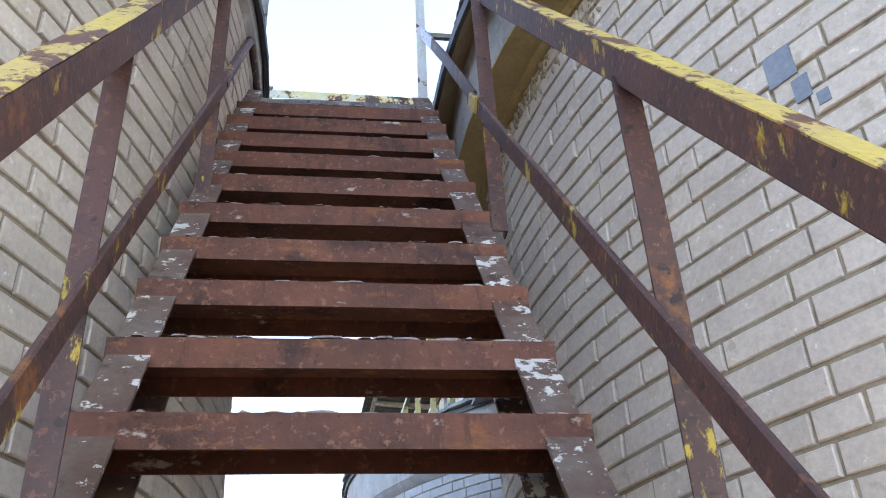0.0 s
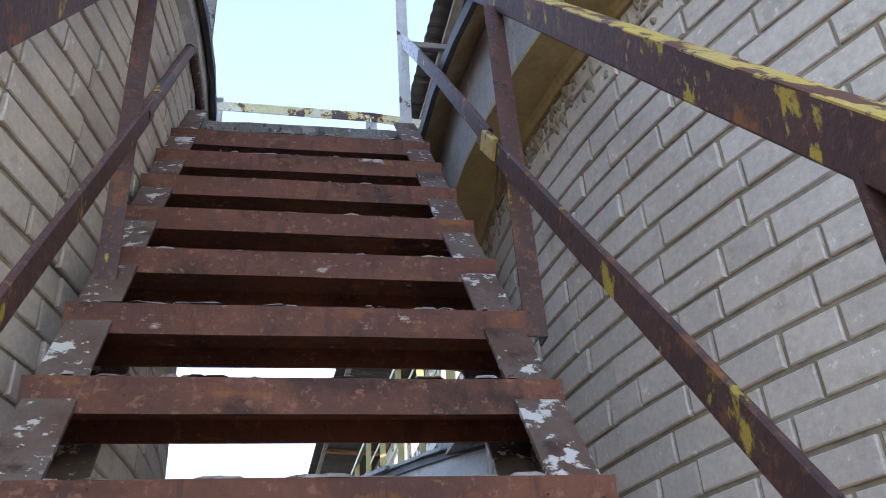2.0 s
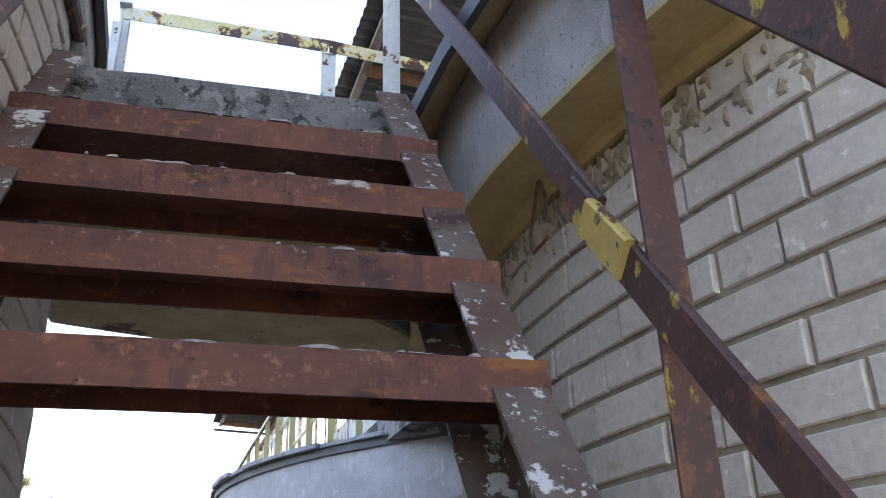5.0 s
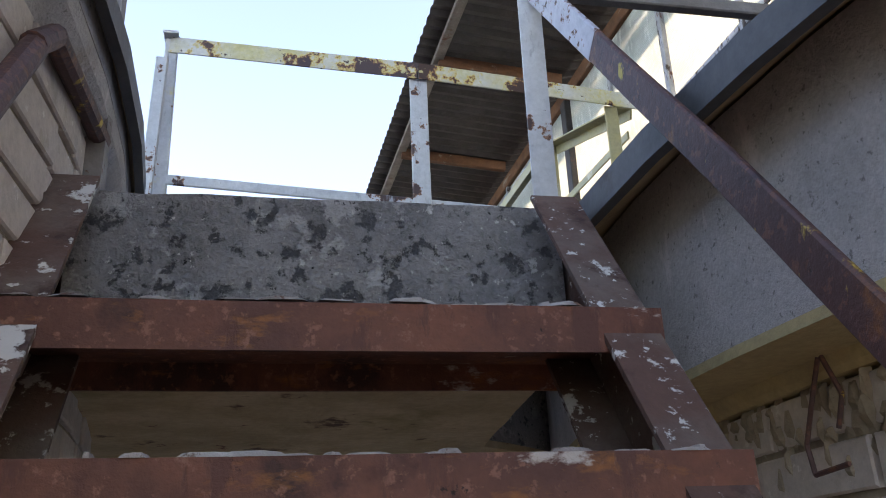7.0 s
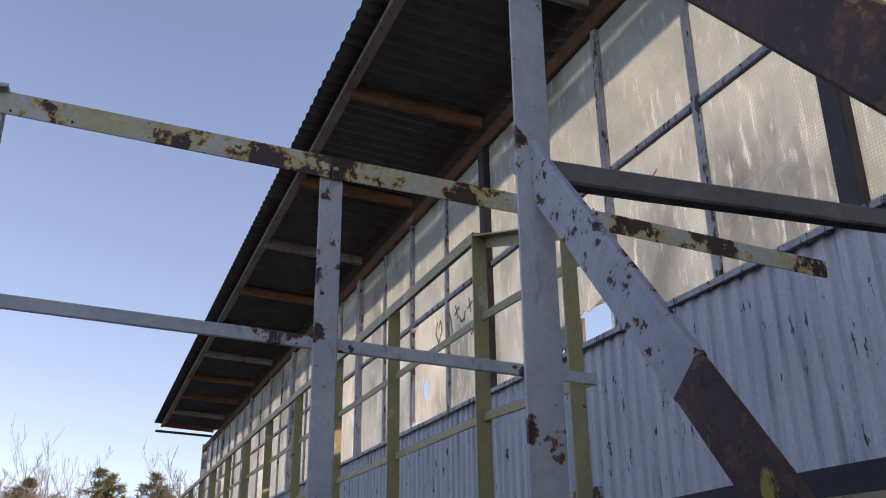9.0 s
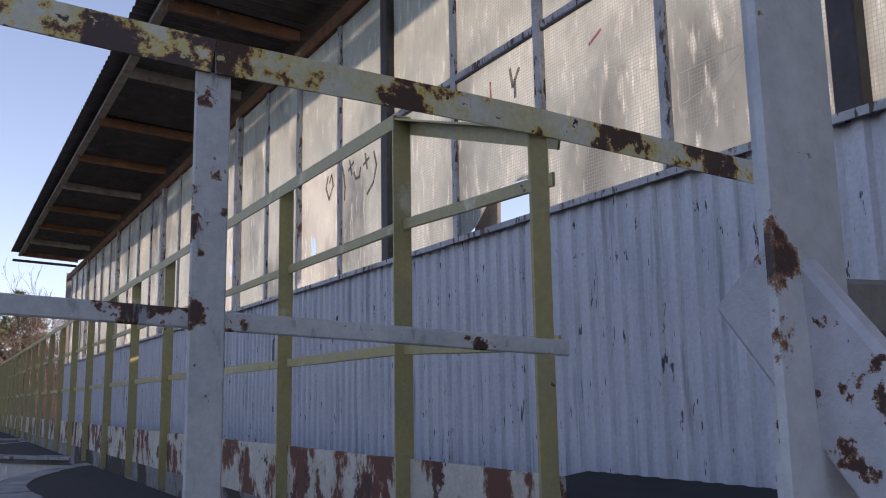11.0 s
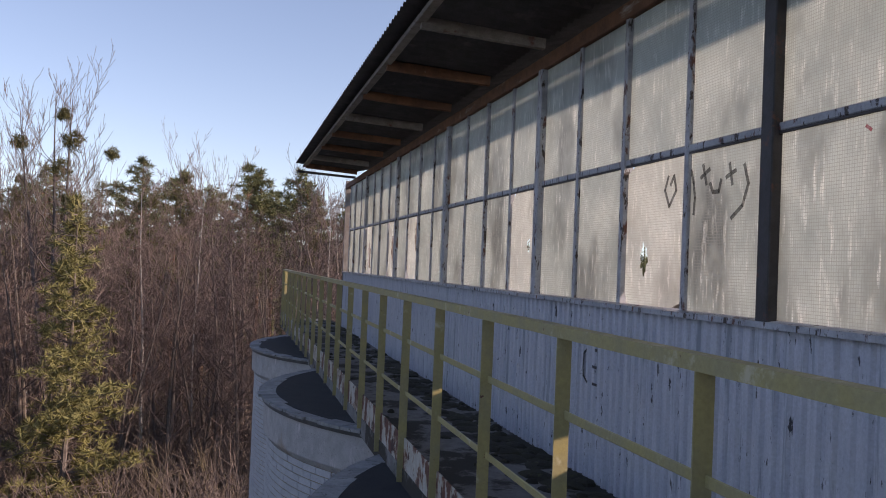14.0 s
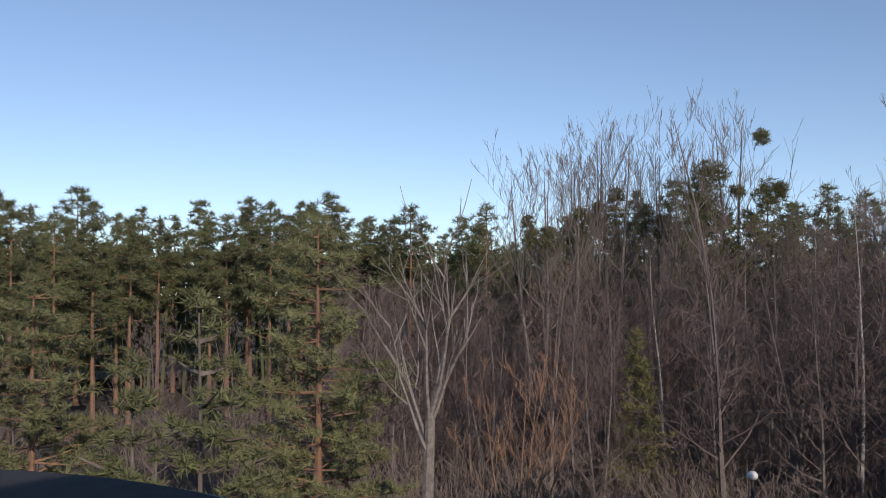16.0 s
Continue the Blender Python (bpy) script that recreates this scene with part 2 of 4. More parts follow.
mistletoe_mat = layered("mistletoe_leaves", (0.16, 0.145, 0.045), (0.10, 0.10, 0.035), rough=0.8, bumpy=0.0, vary=0.4)
brush_mat = layered("dry_brush", (0.25, 0.20, 0.175), (0.165, 0.125, 0.115), (((0.26, 0.22, 0.12), 0.25, 0.56, 0.1, None),), rough=0.95, bumpy=0.0, vary=0.5)
ground_mat = layered("forest_floor", (0.075, 0.055, 0.042), (0.055, 0.042, 0.03), (((0.11, 0.085, 0.055), 0.6, 0.55, 0.1, None),), rough=1.0, bumpy=1.0, grain=9.0)
sand_mat = layered("sandy_road", (0.36, 0.32, 0.28), (0.28, 0.25, 0.21), rough=1.0, bumpy=0.6, grain=6.0)
black_paint = layered("black_spray", (0.03, 0.03, 0.035), (0.05, 0.05, 0.055), rough=0.6)
blue_paint = layered("blue_paint", (0.27, 0.32, 0.40), (0.22, 0.27, 0.35), rough=0.7)
lamp_white = layered("lamp_white", (0.75, 0.75, 0.73), (0.68, 0.68, 0.66), rough=0.4)


def glass_material():
    """Dirty wired glass: it scatters the light that comes from behind, and shines a little."""
    m, tree, b = shader("wired_glass", 0.22)
    dirt = noise_node(tree, 2.2, 8.0, 0.65)
    col = ramp(tree, dirt, 0.3, 0.75, (0.48, 0.53, 0.52, 1), (0.76, 0.80, 0.78, 1))
    film = ramp(tree, noise_node(tree, 1.5, 7.0, 0.6, (1, 1, 0.6), 12.0), 0.5, 0.66)
    col = mix(tree, film, col, (0.33, 0.35, 0.34))
    col = mix(tree, ramp(tree, noise_node(tree, 26.0, 4.0, 0.6, (1, 1, 0.2)), 0.56, 0.7), col, (0.86, 0.88, 0.86))
    wire = tree.nodes.new("ShaderNodeTexBrick")
    wire.offset, wire.inputs["Scale"].default_value = 0.0, 1.0
    wire.inputs["Brick Width"].default_value = wire.inputs["Row Height"].default_value = 0.016
    wire.inputs["Mortar Size"].default_value = 0.0012
    coord, split, place = tree.nodes.new("ShaderNodeNewGeometry"), tree.nodes.new("ShaderNodeSeparateXYZ"), tree.nodes.new("ShaderNodeCombineXYZ")
    tree.links.new(coord.outputs["Position"], split.inputs[0])
    tree.links.new(split.outputs["Y"], place.inputs["X"])
    tree.links.new(split.outputs["Z"], place.inputs["Y"])
    tree.links.new(place.outputs[0], wire.inputs["Vector"])
    col = mix(tree, ramp(tree, wire.outputs["Fac"], 0.4, 0.6), col, (0.46, 0.47, 0.46))
    through_light = tree.nodes.new("ShaderNodeBsdfTranslucent")
    tree.links.new(col, through_light.inputs["Color"])
    tree.links.new(col, b.inputs["Base Color"])
    both = tree.nodes.new("ShaderNodeMixShader")
    both.inputs[0].default_value = 0.68
    tree.links.new(b.outputs[0], both.inputs[1])
    tree.links.new(through_light.outputs[0], both.inputs[2])
    tree.links.new(both.outputs[0], tree.nodes["Material Output"].inputs["Surface"])
    bump(tree, b, dirt, 0.2)
    return m


wired_glass = glass_material()


def spray(name, colour):
    """A thin sprayed film on glass: half of the light from behind passes tinted."""
    m, tree, b = shader(name, 0.6)
    b.inputs["Base Color"].default_value = (*colour, 1)
    film = tree.nodes.new("ShaderNodeBsdfTransparent")
    film.inputs["Color"].default_value = (*[0.35 + 0.6 * c for c in colour], 1)
    both = tree.nodes.new("ShaderNodeMixShader")
    mask = ramp(tree, noise_node(tree, 40.0), 0.3, 0.7, (0.45, 0.45, 0.45, 1), (0.9, 0.9, 0.9, 1))
    tree.links.new(mask, both.inputs[0])
    tree.links.new(b.outputs[0], both.inputs[1])
    tree.links.new(film.outputs[0], both.inputs[2])
    tree.links.new(both.outputs[0], tree.nodes["Material Output"].inputs["Surface"])
    return m


red_spray, dark_spray = spray("red_spray_film", (0.75, 0.12, 0.18)), spray("dark_spray_film", (0.10, 0.10, 0.11))


# ---- building blocks ----
def mesh_of(name, bm, material):
    me = bpy.data.meshes.new(name)
    bm.normal_update()
    bm.to_mesh(me)
    bm.free()
    me.materials.append(material)
    return me


def part(name, bm, material, parent, label=""):
    ob = new(name, mesh_of(name, bm, material))
    ob.parent = parent
    return tagged(ob, label)


def thing(name, label, category, group="", kind="", m=None):
    ob = new(name)
    ob.empty_display_size = 0.1
    if m is not None:
        ob.matrix_world = m
    return tagged(ob, label, category, group, kind)


def whole(name, bm, material, label, category, kind="", m=None):
    ob = new(name, mesh_of(name, bm, material))
    if m is not None:
        ob.matrix_world = m
    return tagged(ob, label, category, "", kind)


def rect(w, h, c=0.003):
    a, b = w / 2, h / 2
    return [(-a + c, -b), (a - c, -b), (a, -b + c), (a, b - c), (a - c, b), (-a + c, b), (-a, b - c), (-a, -b + c)]


def angle_iron(w, h, t=0.006):
    """L section: a flange along +x at the top, and one down at x = 0."""
    return [(0, 0), (0, -h), (t, -h), (t, -t), (w, -t), (w, 0)]


def tube(r, n=10):
    return [(r * math.cos(2 * math.pi * i / n), r * math.sin(2 * math.pi * i / n)) for i in range(n)]


def bar(bm, p0, p1, profile, up=(0, 0, 1), wobble=0.0, cuts=1):
    """A profile swept from p0 to p1; its second axis lies towards up."""
    p0, p1 = Vector(p0), Vector(p1)
    d = (p1 - p0).normalized()
    side = d.cross(Vector(up)).normalized()
    top = side.cross(d)
    rings = []
    for k in range(cuts + 1):
        at = p0.lerp(p1, k / cuts)
        off = (noise.noise(at * 3.0) * wobble, noise.noise(at * 3.0 + Vector((9, 9, 9))) * wobble) if wobble else (0, 0)
        rings.append([bm.verts.new(at + side * (x + off[0]) + top * (y + off[1])) for x, y in profile])
    n = len(profile)
    for a, b in zip(rings, rings[1:]):
        for i in range(n):
            bm.faces.new((a[i], a[(i + 1) % n], b[(i + 1) % n], b[i]))
    bm.faces.new(rings[0][::-1])
    bm.faces.new(rings[-1])
    bmesh.ops.recalc_face_normals(bm, faces=bm.faces)
    return bm


def one_bar(p0, p1, profile, up=(0, 0, 1), wobble=0.0, cuts=1):
    return bar(bmesh.new(), p0, p1, profile, up, wobble, cuts)


def prism(points, z0, z1, rough=0.0, step=0.0):
    """A solid with the given outline from z0 to z1."""
    bm = bmesh.new()
    low = [bm.verts.new((x, y, z0)) for x, y in points]
    high = [bm.verts.new((x, y, z1)) for x, y in points]
    n = len(points)
    bm.faces.new(low[::-1])
    bm.faces.new(high)
    for i in range(n):
        bm.faces.new((low[i], low[(i + 1) % n], high[(i + 1) % n], high[i]))
    if step:
        longest = max(e.calc_length() for e in bm.edges)
        cuts = min(60, int(longest / step))
        bmesh.ops.triangulate(bm, faces=bm.faces[:])
        for _ in range(5):
            edges = [e for e in bm.edges if e.calc_length() > step * 1.5]
            if not edges:
                break
            bmesh.ops.subdivide_edges(bm, edges=edges, cuts=1)
            bmesh.ops.triangulate(bm, faces=bm.faces[:])
    bmesh.ops.recalc_face_normals(bm, faces=bm.faces)
    if rough:
        for v in bm.verts:
            v.co += noise.noise_vector(v.co * 9.0) * rough + noise.noise_vector(v.co * 30.0) * rough * 0.4
    return bm


def ring_solid(cx, cy, r0, r1, z0, z1, n=72, a0=0.0, a1=360.0):
    bm = bmesh.new()
    full = a1 - a0 >= 360
    cols = []
    for i in range(n + (0 if full else 1)):
        a = radians(a0 + (a1 - a0) * i / n)
        c, s = math.cos(a), math.sin(a)
        cols.append([bm.verts.new((cx + r * c, cy + r * s, z)) for r, z in ((r0, z0), (r1, z0), (r1, z1), (r0, z1))])
    for i in range(n):
        a, b = cols[i], cols[(i + 1) % len(cols)]
        for k in range(4):
            bm.faces.new((a[k], b[k], b[(k + 1) % 4], a[(k + 1) % 4]))
    if not full:
        bm.faces.new(cols[0])
        bm.faces.new(cols[-1][::-1])
    bmesh.ops.recalc_face_normals(bm, faces=bm.faces)
    return bm


# ---- the place, in numbers ----
LANDING, RISE, RUN, TOP_Y = 9.003, 0.203, 0.161, 3.016        # tread k: nosing at y = TOP_Y - RUN (k - 1), z = LANDING - RISE k
GALLERY = pose(0.985, 0, 0, 0, 0, 2.4)                  # its x = 0 is the railing, x = 1.27 the glazed wall
RAIL_TOP, WALK_Z, SILL, TRANSOM, HEAD, WALL_X = 10.405, 9.15, 10.41, 11.35, 12.32, 1.27
# below y = 0.4 unseen gallery, added to keep the sun off the stair
GALLERY_START, GALLERY_END = -8.5, 24.6
LANDING_TOP = 9.062
TOWER = (3.76, 3.3, 3.5)                                # the tower beside the stair: centre and radius
LEFT_TOWER = (-4.80, 3.35, 4.0)

# ground
bm = bmesh.new()
bmesh.ops.create_grid(bm, x_segments=120, y_segments=120, size=400)
for v in bm.verts:
    v.co.z = -0.35 + 0.6 * noise.noise(v.co * 0.03) + 0.15 * noise.noise(v.co * 0.2)
    if v.co.length < 16:
        v.co.z = -0.35
ground = whole("ground", bm, ground_mat, "brown leaf-covered forest floor below the towers", "ground", "structure")


# ---- towers ----
def brick_mesh(length, height, depth, name):
    """One brick with chamfered front edges, front towards +x."""
    c = 0.003
    bm = bmesh.new()
    y, z = length / 2, height / 2
    back = [bm.verts.new((-depth, a, b)) for a, b in ((-y, -z), (y, -z), (y, z), (-y, z))]
    mid = [bm.verts.new((-c, a, b)) for a, b in ((-y, -z), (y, -z), (y, z), (-y, z))]
    front = [bm.verts.new((0, a, b)) for a, b in ((-y + c, -z + c), (y - c, -z + c), (y - c, z - c), (-y + c, z - c))]
    bm.faces.new(front)
    for i in range(4):
        j = (i + 1) % 4
        bm.faces.new((mid[i], mid[j], front[j], front[i]))
        bm.faces.new((back[i], back[j], mid[j], mid[i]))
    bmesh.ops.recalc_face_normals(bm, faces=bm.faces)
    return bm


def course_bricks(cx, cy, r, z_top, z_low, a0, a1, rng, course=0.0775):
    """Poses of bricks on a round wall between two angles, in degrees: (matrix, long or short)."""
    out = []
    row = 0
    z = z_top - course / 2
    while z > z_low:
        a = radians(a0) + rng.random() * 0.04
        k = row
        while a < radians(a1):
            long = (k % 3 != 2) if row % 2 else (k % 4 != 1)
            half = (0.25 if long else 0.12) / 2
            a += (half + 0.005) / r
            dev = rng.uniform(-0.003, 0.003)
            place = Matrix.Translation((cx + (r + dev) * math.cos(a), cy + (r + dev) * math.sin(a), z)) @ Matrix.Rotation(a, 4, "Z") @ Matrix.Rotation(rng.uniform(-0.006, 0.006), 4, "X")
            out.append((place, long))
            a += (half + 0.005) / r
            k += 1
        z -= course
        row += 1
    return out


def joined_bricks(name, places, long_bm, short_bm, material, parent):
    verts, faces = [], []
    shapes = {}
    for key, b in ((True, long_bm), (False, short_bm)):
        b.verts.index_update()
        shapes[key] = ([v.co.copy() for v in b.verts], [[v.index for v in f.verts] for f in b.faces])
    for m, long in places:
        n = len(verts)
        vs, fs = shapes[long]
        verts += [m @ v for v in vs]
        faces += [[n + i for i in f] for f in fs]
    me = bpy.data.meshes.new(name)
    me.from_pydata(verts, [], faces)
    me.materials.append(material)
    ob = new(name, me)
    ob.parent = parent
    return tagged(ob, kind="stuff")


rng = random.Random(4)
LATE_BRICKS = []       # built at the end of the file


def cone_ring(cx, cy, points, n=96):
    """A solid turned round the tower's axis from a closed outline of (radius, z)."""
    bm = bmesh.new()
    cols = []
    for i in range(n):
        a = 2 * math.pi * i / n
        cols.append([bm.verts.new((cx + r * math.cos(a), cy + r * math.sin(a), z)) for r, z in points])
    for i in range(n):
        p, q = cols[i], cols[(i + 1) % n]
        for k in range(len(points)):
            j = (k + 1) % len(points)
            bm.faces.new((p[k], q[k], q[j], p[j]))
    bmesh.ops.recalc_face_normals(bm, faces=bm.faces)
    return bm


def tower(name, label, cx, cy, r, z_ring, z_lip, rise, brick, near=None, arcs=((90, 270),), lip=0.3, low=0.0, belly=0.035, rim=0.03):
    """A round brick tower: ring beam from z_ring, roof edge at z_lip, the roof rising inwards by rise."""
    t = thing(name, label, "tower", "round brick towers", "structure")
    part("mortar_core", ring_solid(cx, cy, r - 0.25, r - 0.006, -0.6, z_ring - (0.075 if belly < 0.1 else 0.034), 96), mortar_mat, t)
    part("ring_beam", ring_solid(cx, cy, r - 0.25, r + belly, z_ring + 0.001, z_lip + (rise - 0.02 if belly < 0.1 else 0.02), 96), ring_concrete, t, "grey weathered concrete ring beam")
    part("ledge", cone_ring(cx, cy, [(r - 0.2, z_ring - 0.072), (r - 0.005, z_ring - 0.072), (r + 0.03, z_ring - 0.03), (r + belly - 0.001, z_ring), (r - 0.2, z_ring)] if belly < 0.1 else
        [(r - 0.2, z_ring - 0.03), (r + 0.012, z_ring - 0.03), (r + 0.022, z_ring - 0.022), (r + 0.03, z_ring - 0.006), (r + belly + 0.006, z_ring - 0.008), (r + belly + 0.004, z_ring + 0.008), (r - 0.2, z_ring)]), ochre_band if belly > 0.1 else ring_concrete, t, "stained ledge under the ring beam")
    e = r + lip
    part("roof_slab", cone_ring(cx, cy, [(0.02, z_lip + rise - 0.015), (r + rim - 0.1, z_lip + rise - 0.015), (r + rim, z_lip + (rise - 0.015 if belly < 0.1 else 0.025)), (e - 0.02, z_lip - 0.03), (e - 0.02, z_lip - 0.004), (r - 0.05, z_lip + rise + 0.02), (0.02, z_lip + rise + 0.02)]), stained_soffit, t)
    part("flashing", ring_solid(cx, cy, e - 0.018, e, z_lip - 0.038, z_lip + 0.012, 96), grey_flashing, t, "grey metal flashing round the roof edge")
    part("roof_felt", cone_ring(cx, cy, [(0.02, z_lip + rise + 0.022), (r - 0.05, z_lip + rise + 0.022), (e - 0.02, z_lip - 0.002), (e - 0.02, z_lip + 0.006), (r - 0.05, z_lip + rise + 0.03), (0.02, z_lip + rise + 0.03)]), tar_mat, t, "black tar felt roof")
    LATE_BRICKS.append((t, cx, cy, r, z_ring - (0.072 if belly < 0.1 else 0.03), low, arcs, brick, near))
    return t


tower("round_tower", "round tower of white silicate brick beside the steel stair", *TOWER, 8.757, 9.065, 0.13, brick_mat, (0.45, 1.7, 7.9), ((140, 262),), 0.25, 5.6, 0.15, 0.15)
tower("round_tower", "wide round brick tower close against the stair", *LEFT_TOWER, 9.285, 9.345, 0.02, brick_mat, (-0.9, 1.9, 8.0), ((-62, 62),), 0.065, 5.6)
COPINGS = []
for ty in (9.2, 15.1, 21.0):
    c = GALLERY @ Vector((2.95, ty, 0))
    white_tower = tower("round_tower", "white-painted round brick tower with a black roof", c.x, c.y, 3.70, 8.60, 8.99, 0.01, white_brick, None, ((110, 250),), 0.075, 4.5, 0.05)
    COPINGS.append((white_tower, c.x, c.y))

cope_rng = random.Random(17)
for white_tower, cx, cy in COPINGS:
    a = 95.0
    while a < 262:
        wide = cope_rng.uniform(3.6, 5.6)
        bm = ring_solid(cx, cy, 3.61 + cope_rng.uniform(-0.012, 0.012), 3.815 + cope_rng.uniform(-0.02, 0.02), 9.003, 9.03 + cope_rng.uniform(-0.004, 0.006), 3, a + 0.1, a + wide - 0.1)
        part("coping_stone", bm, coping_mat, white_tower)
        a += wide

for a0, da, z0, z1 in ((206.6, 1.25, 7.86, 7.95), (207.2, 0.7, 7.78, 7.845), (207.9, 0.5, 7.74, 7.775)):
    bm = ring_solid(TOWER[0], TOWER[1], TOWER[2] + 0.002, TOWER[2] + 0.0065, z0, z1, 6, a0 - da / 2, a0 + da / 2)
    whole("paint_patch", bm, blue_paint, "worn blue-grey paint patch on the tower's bricks", "paint patch")

# squeezed-out mortar under the ring beam
lump_rng = random.Random(31)
lv, lf = [], []
for _ in range(620):
    a, zz = radians(lump_rng.uniform(165, 240)), 8.712 - 0.11 * lump_rng.random() ** 1.6
    w, h, out = lump_rng.uniform(0.006, 0.02), lump_rng.uniform(0.008, 0.04), lump_rng.uniform(0.004, 0.014)
    n0, rr = len(lv), TOWER[2] - 0.004
    for u, v, o in ((-1, 0, 0), (-0.5, -0.8, 0), (0.4, -1, 0), (1, -0.1, 0), (0.6, 0.9, 0), (-0.5, 1, 0), (-0.4, -0.1, 1), (0.35, -0.25, 0.9), (0.1, 0.5, 1)):
        ang, rad = a + u * w / rr * lump_rng.uniform(0.8, 1.2), rr + o * out
        lv.append(Vector((TOWER[0] + rad * math.cos(ang), TOWER[1] + rad * math.sin(ang), zz + v * h)))
    lf += [(n0 + i, n0 + j, n0 + k) for i, j, k in ((0, 1, 6), (1, 2, 7), (1, 7, 6), (2, 3, 7), (3, 4, 8), (3, 8, 7), (4, 5, 8), (5, 0, 6), (5, 6, 8), (6, 7, 8))]
me = bpy.data.meshes.new("mortar_drips")
me.from_pydata(lv, [], lf)
me.materials.append(mortar_mat)
tagged(new("mortar_drips", me), "lumps of squeezed-out mortar under the ring beam", "mortar", kind="stuff")
wire = thing("hanging_wire", "thin rusty wire loop hanging below the ring beam", "wire")
for pts in (((184.1, 8.745), (183.7, 8.70), (183.2, 8.64), (183.3, 8.60), (184.4, 8.605)), ((184.2, 8.745), (184.6, 8.69), (184.3, 8.65))):
    world_pts = [Vector((TOWER[0] + 3.55 * math.cos(radians(a)), TOWER[1] + 3.55 * math.sin(radians(a)), z)) for a, z in pts]
    bm = bmesh.new()
    for p, q in zip(world_pts, world_pts[1:]):
        bar(bm, p, q, tube(0.0035, 6), (1, 0, 0.3))
    part("strand", bm, rail_steel, wire)

# ---- landing slab ----
slab = prism([(-0.785, 3.30), (-0.03, 3.30), (-0.03, 3.6), (0.02, 4.1), (0.75, 4.75), (0.70, 5.04), (0.366, 4.90), (-0.10, 4.69), (-0.489, 4.53), (-0.90, 4.38), (-0.90, 4.0)], LANDING_TOP - 0.24, LANDING_TOP, 0.006, 0.09)
landing = whole("landing", slab, concrete, "chipped grey concrete landing slab", "landing", "structure")
soffit = prism([(-0.82, 3.33), (-0.04, 3.33), (0.02, 4.1), (0.73, 4.78), (0.68, 5.02), (0.366, 4.88), (-0.10, 4.67), (-0.489, 4.51), (-0.90, 4.36), (-0.92, 4.0)], LANDING_TOP - 0.257, LANDING_TOP - 0.235, 0.004, 0.12)
whole("landing_underside", soffit, stained_soffit, "stained brown underside of the landing", "landing", "structure")

# ---- steel stair ----
stair = thing("steel_stair", "steep rusty brown steel stair with open treads", "stair")
TREADS = 23
X_LEFT, X_RIGHT = -0.82, -0.008


def nose(k):
    return TOP_Y - RUN * (k - 1), LANDING - RISE * k


for k in range(1, TREADS + 1):
    y, z = nose(k)
    jit = rng.uniform(-0.004, 0.004)
    bm = bmesh.new()
    # bent plate: front lip, top, back lip
    t = 0.006
    deep = 0.27 if k == 1 else 0.175
    profile = [(0, 0), (0, -0.058), (t, -0.058), (t, -t), (deep - t, -t), (deep - t, -0.045), (deep, -0.045), (deep, 0)]
    bar(bm, (X_LEFT, y, z + jit), (X_RIGHT, y, z + jit * 0.5), [(-a, b) for a, b in profile], (0, 0, 1), 0.0015, 24)
    part("tread", bm, rusty_steel, stair)
    # crusts of old cement and flaked paint along the front edge
    bm = bmesh.new()
    for _ in range(rng.randint(12, 24)):
        x0 = rng.uniform(X_LEFT + 0.05, X_RIGHT - 0.05)
        w, h, d = rng.uniform(0.006, 0.045), rng.uniform(0.002, 0.007), rng.uniform(0.008, 0.03)
        n = rng.randint(5, 8)
        at = [(x0 + w * math.cos(2 * math.pi * i / n) * rng.uniform(0.6, 1.1), y + 0.012 + d * math.sin(2 * math.pi * i / n) * rng.uniform(0.5, 1.0)) for i in range(n)]
        lowv = [bm.verts.new((a, max(b, y - 0.003), z + 0.0005)) for a, b in at]
        topv = [bm.verts.new((x0 + (a - x0) * 0.7, max(y - 0.002, y + 0.012 + (b - y - 0.012) * 0.7), z + h)) for a, b in at]
        bm.faces.new(topv)
        for i in range(n):
            bm.faces.new((lowv[i], lowv[(i + 1) % n], topv[(i + 1) % n], topv[i]))
    bmesh.ops.recalc_face_normals(bm, faces=bm.faces)
    tagged(part("crust", bm, crust_mat, stair, "pale flakes of cement on the tread"), kind="stuff")
y_top, z_top = TOP_Y + 0.215, LANDING + 0.06
y_low, z_low = nose(TREADS)
run = Vector((0, y_top - y_low, z_top - z_low)).normalized()
for x, flip in ((X_LEFT, 1), (X_RIGHT - 0.0, -1)):
    bm = bmesh.new()
    h, w, t = 0.17, 0.075, 0.008
    prof = [(0, 0), (-flip * w, 0), (-flip * w, -t), (-flip * t, -t), (-flip * t, -h + t), (-flip * w, -h + t), (-flip * w, -h), (0, -h)]
    xx = x + (0.005 if flip == 1 else -0.005)
    bar(bm, (xx, y_low + 0.034, z_low), (xx, y_top + 0.02, z_top), [(-a, b) for a, b in prof], (0, -run.z, run.y), 0.0015, 40)
    part("stringer", bm, stringer_steel, stair, "flaking brown steel channel stringer")


# handrails
right_rail = thing("stair_handrail", "rusty handrail with worn yellow paint along the stair", "handrail")
RX, HX = 0.016, 0.062


def rail_pt(x, y, off):
    return (x, y, 8.378 + 1.235 * (y - 2.0) + off)


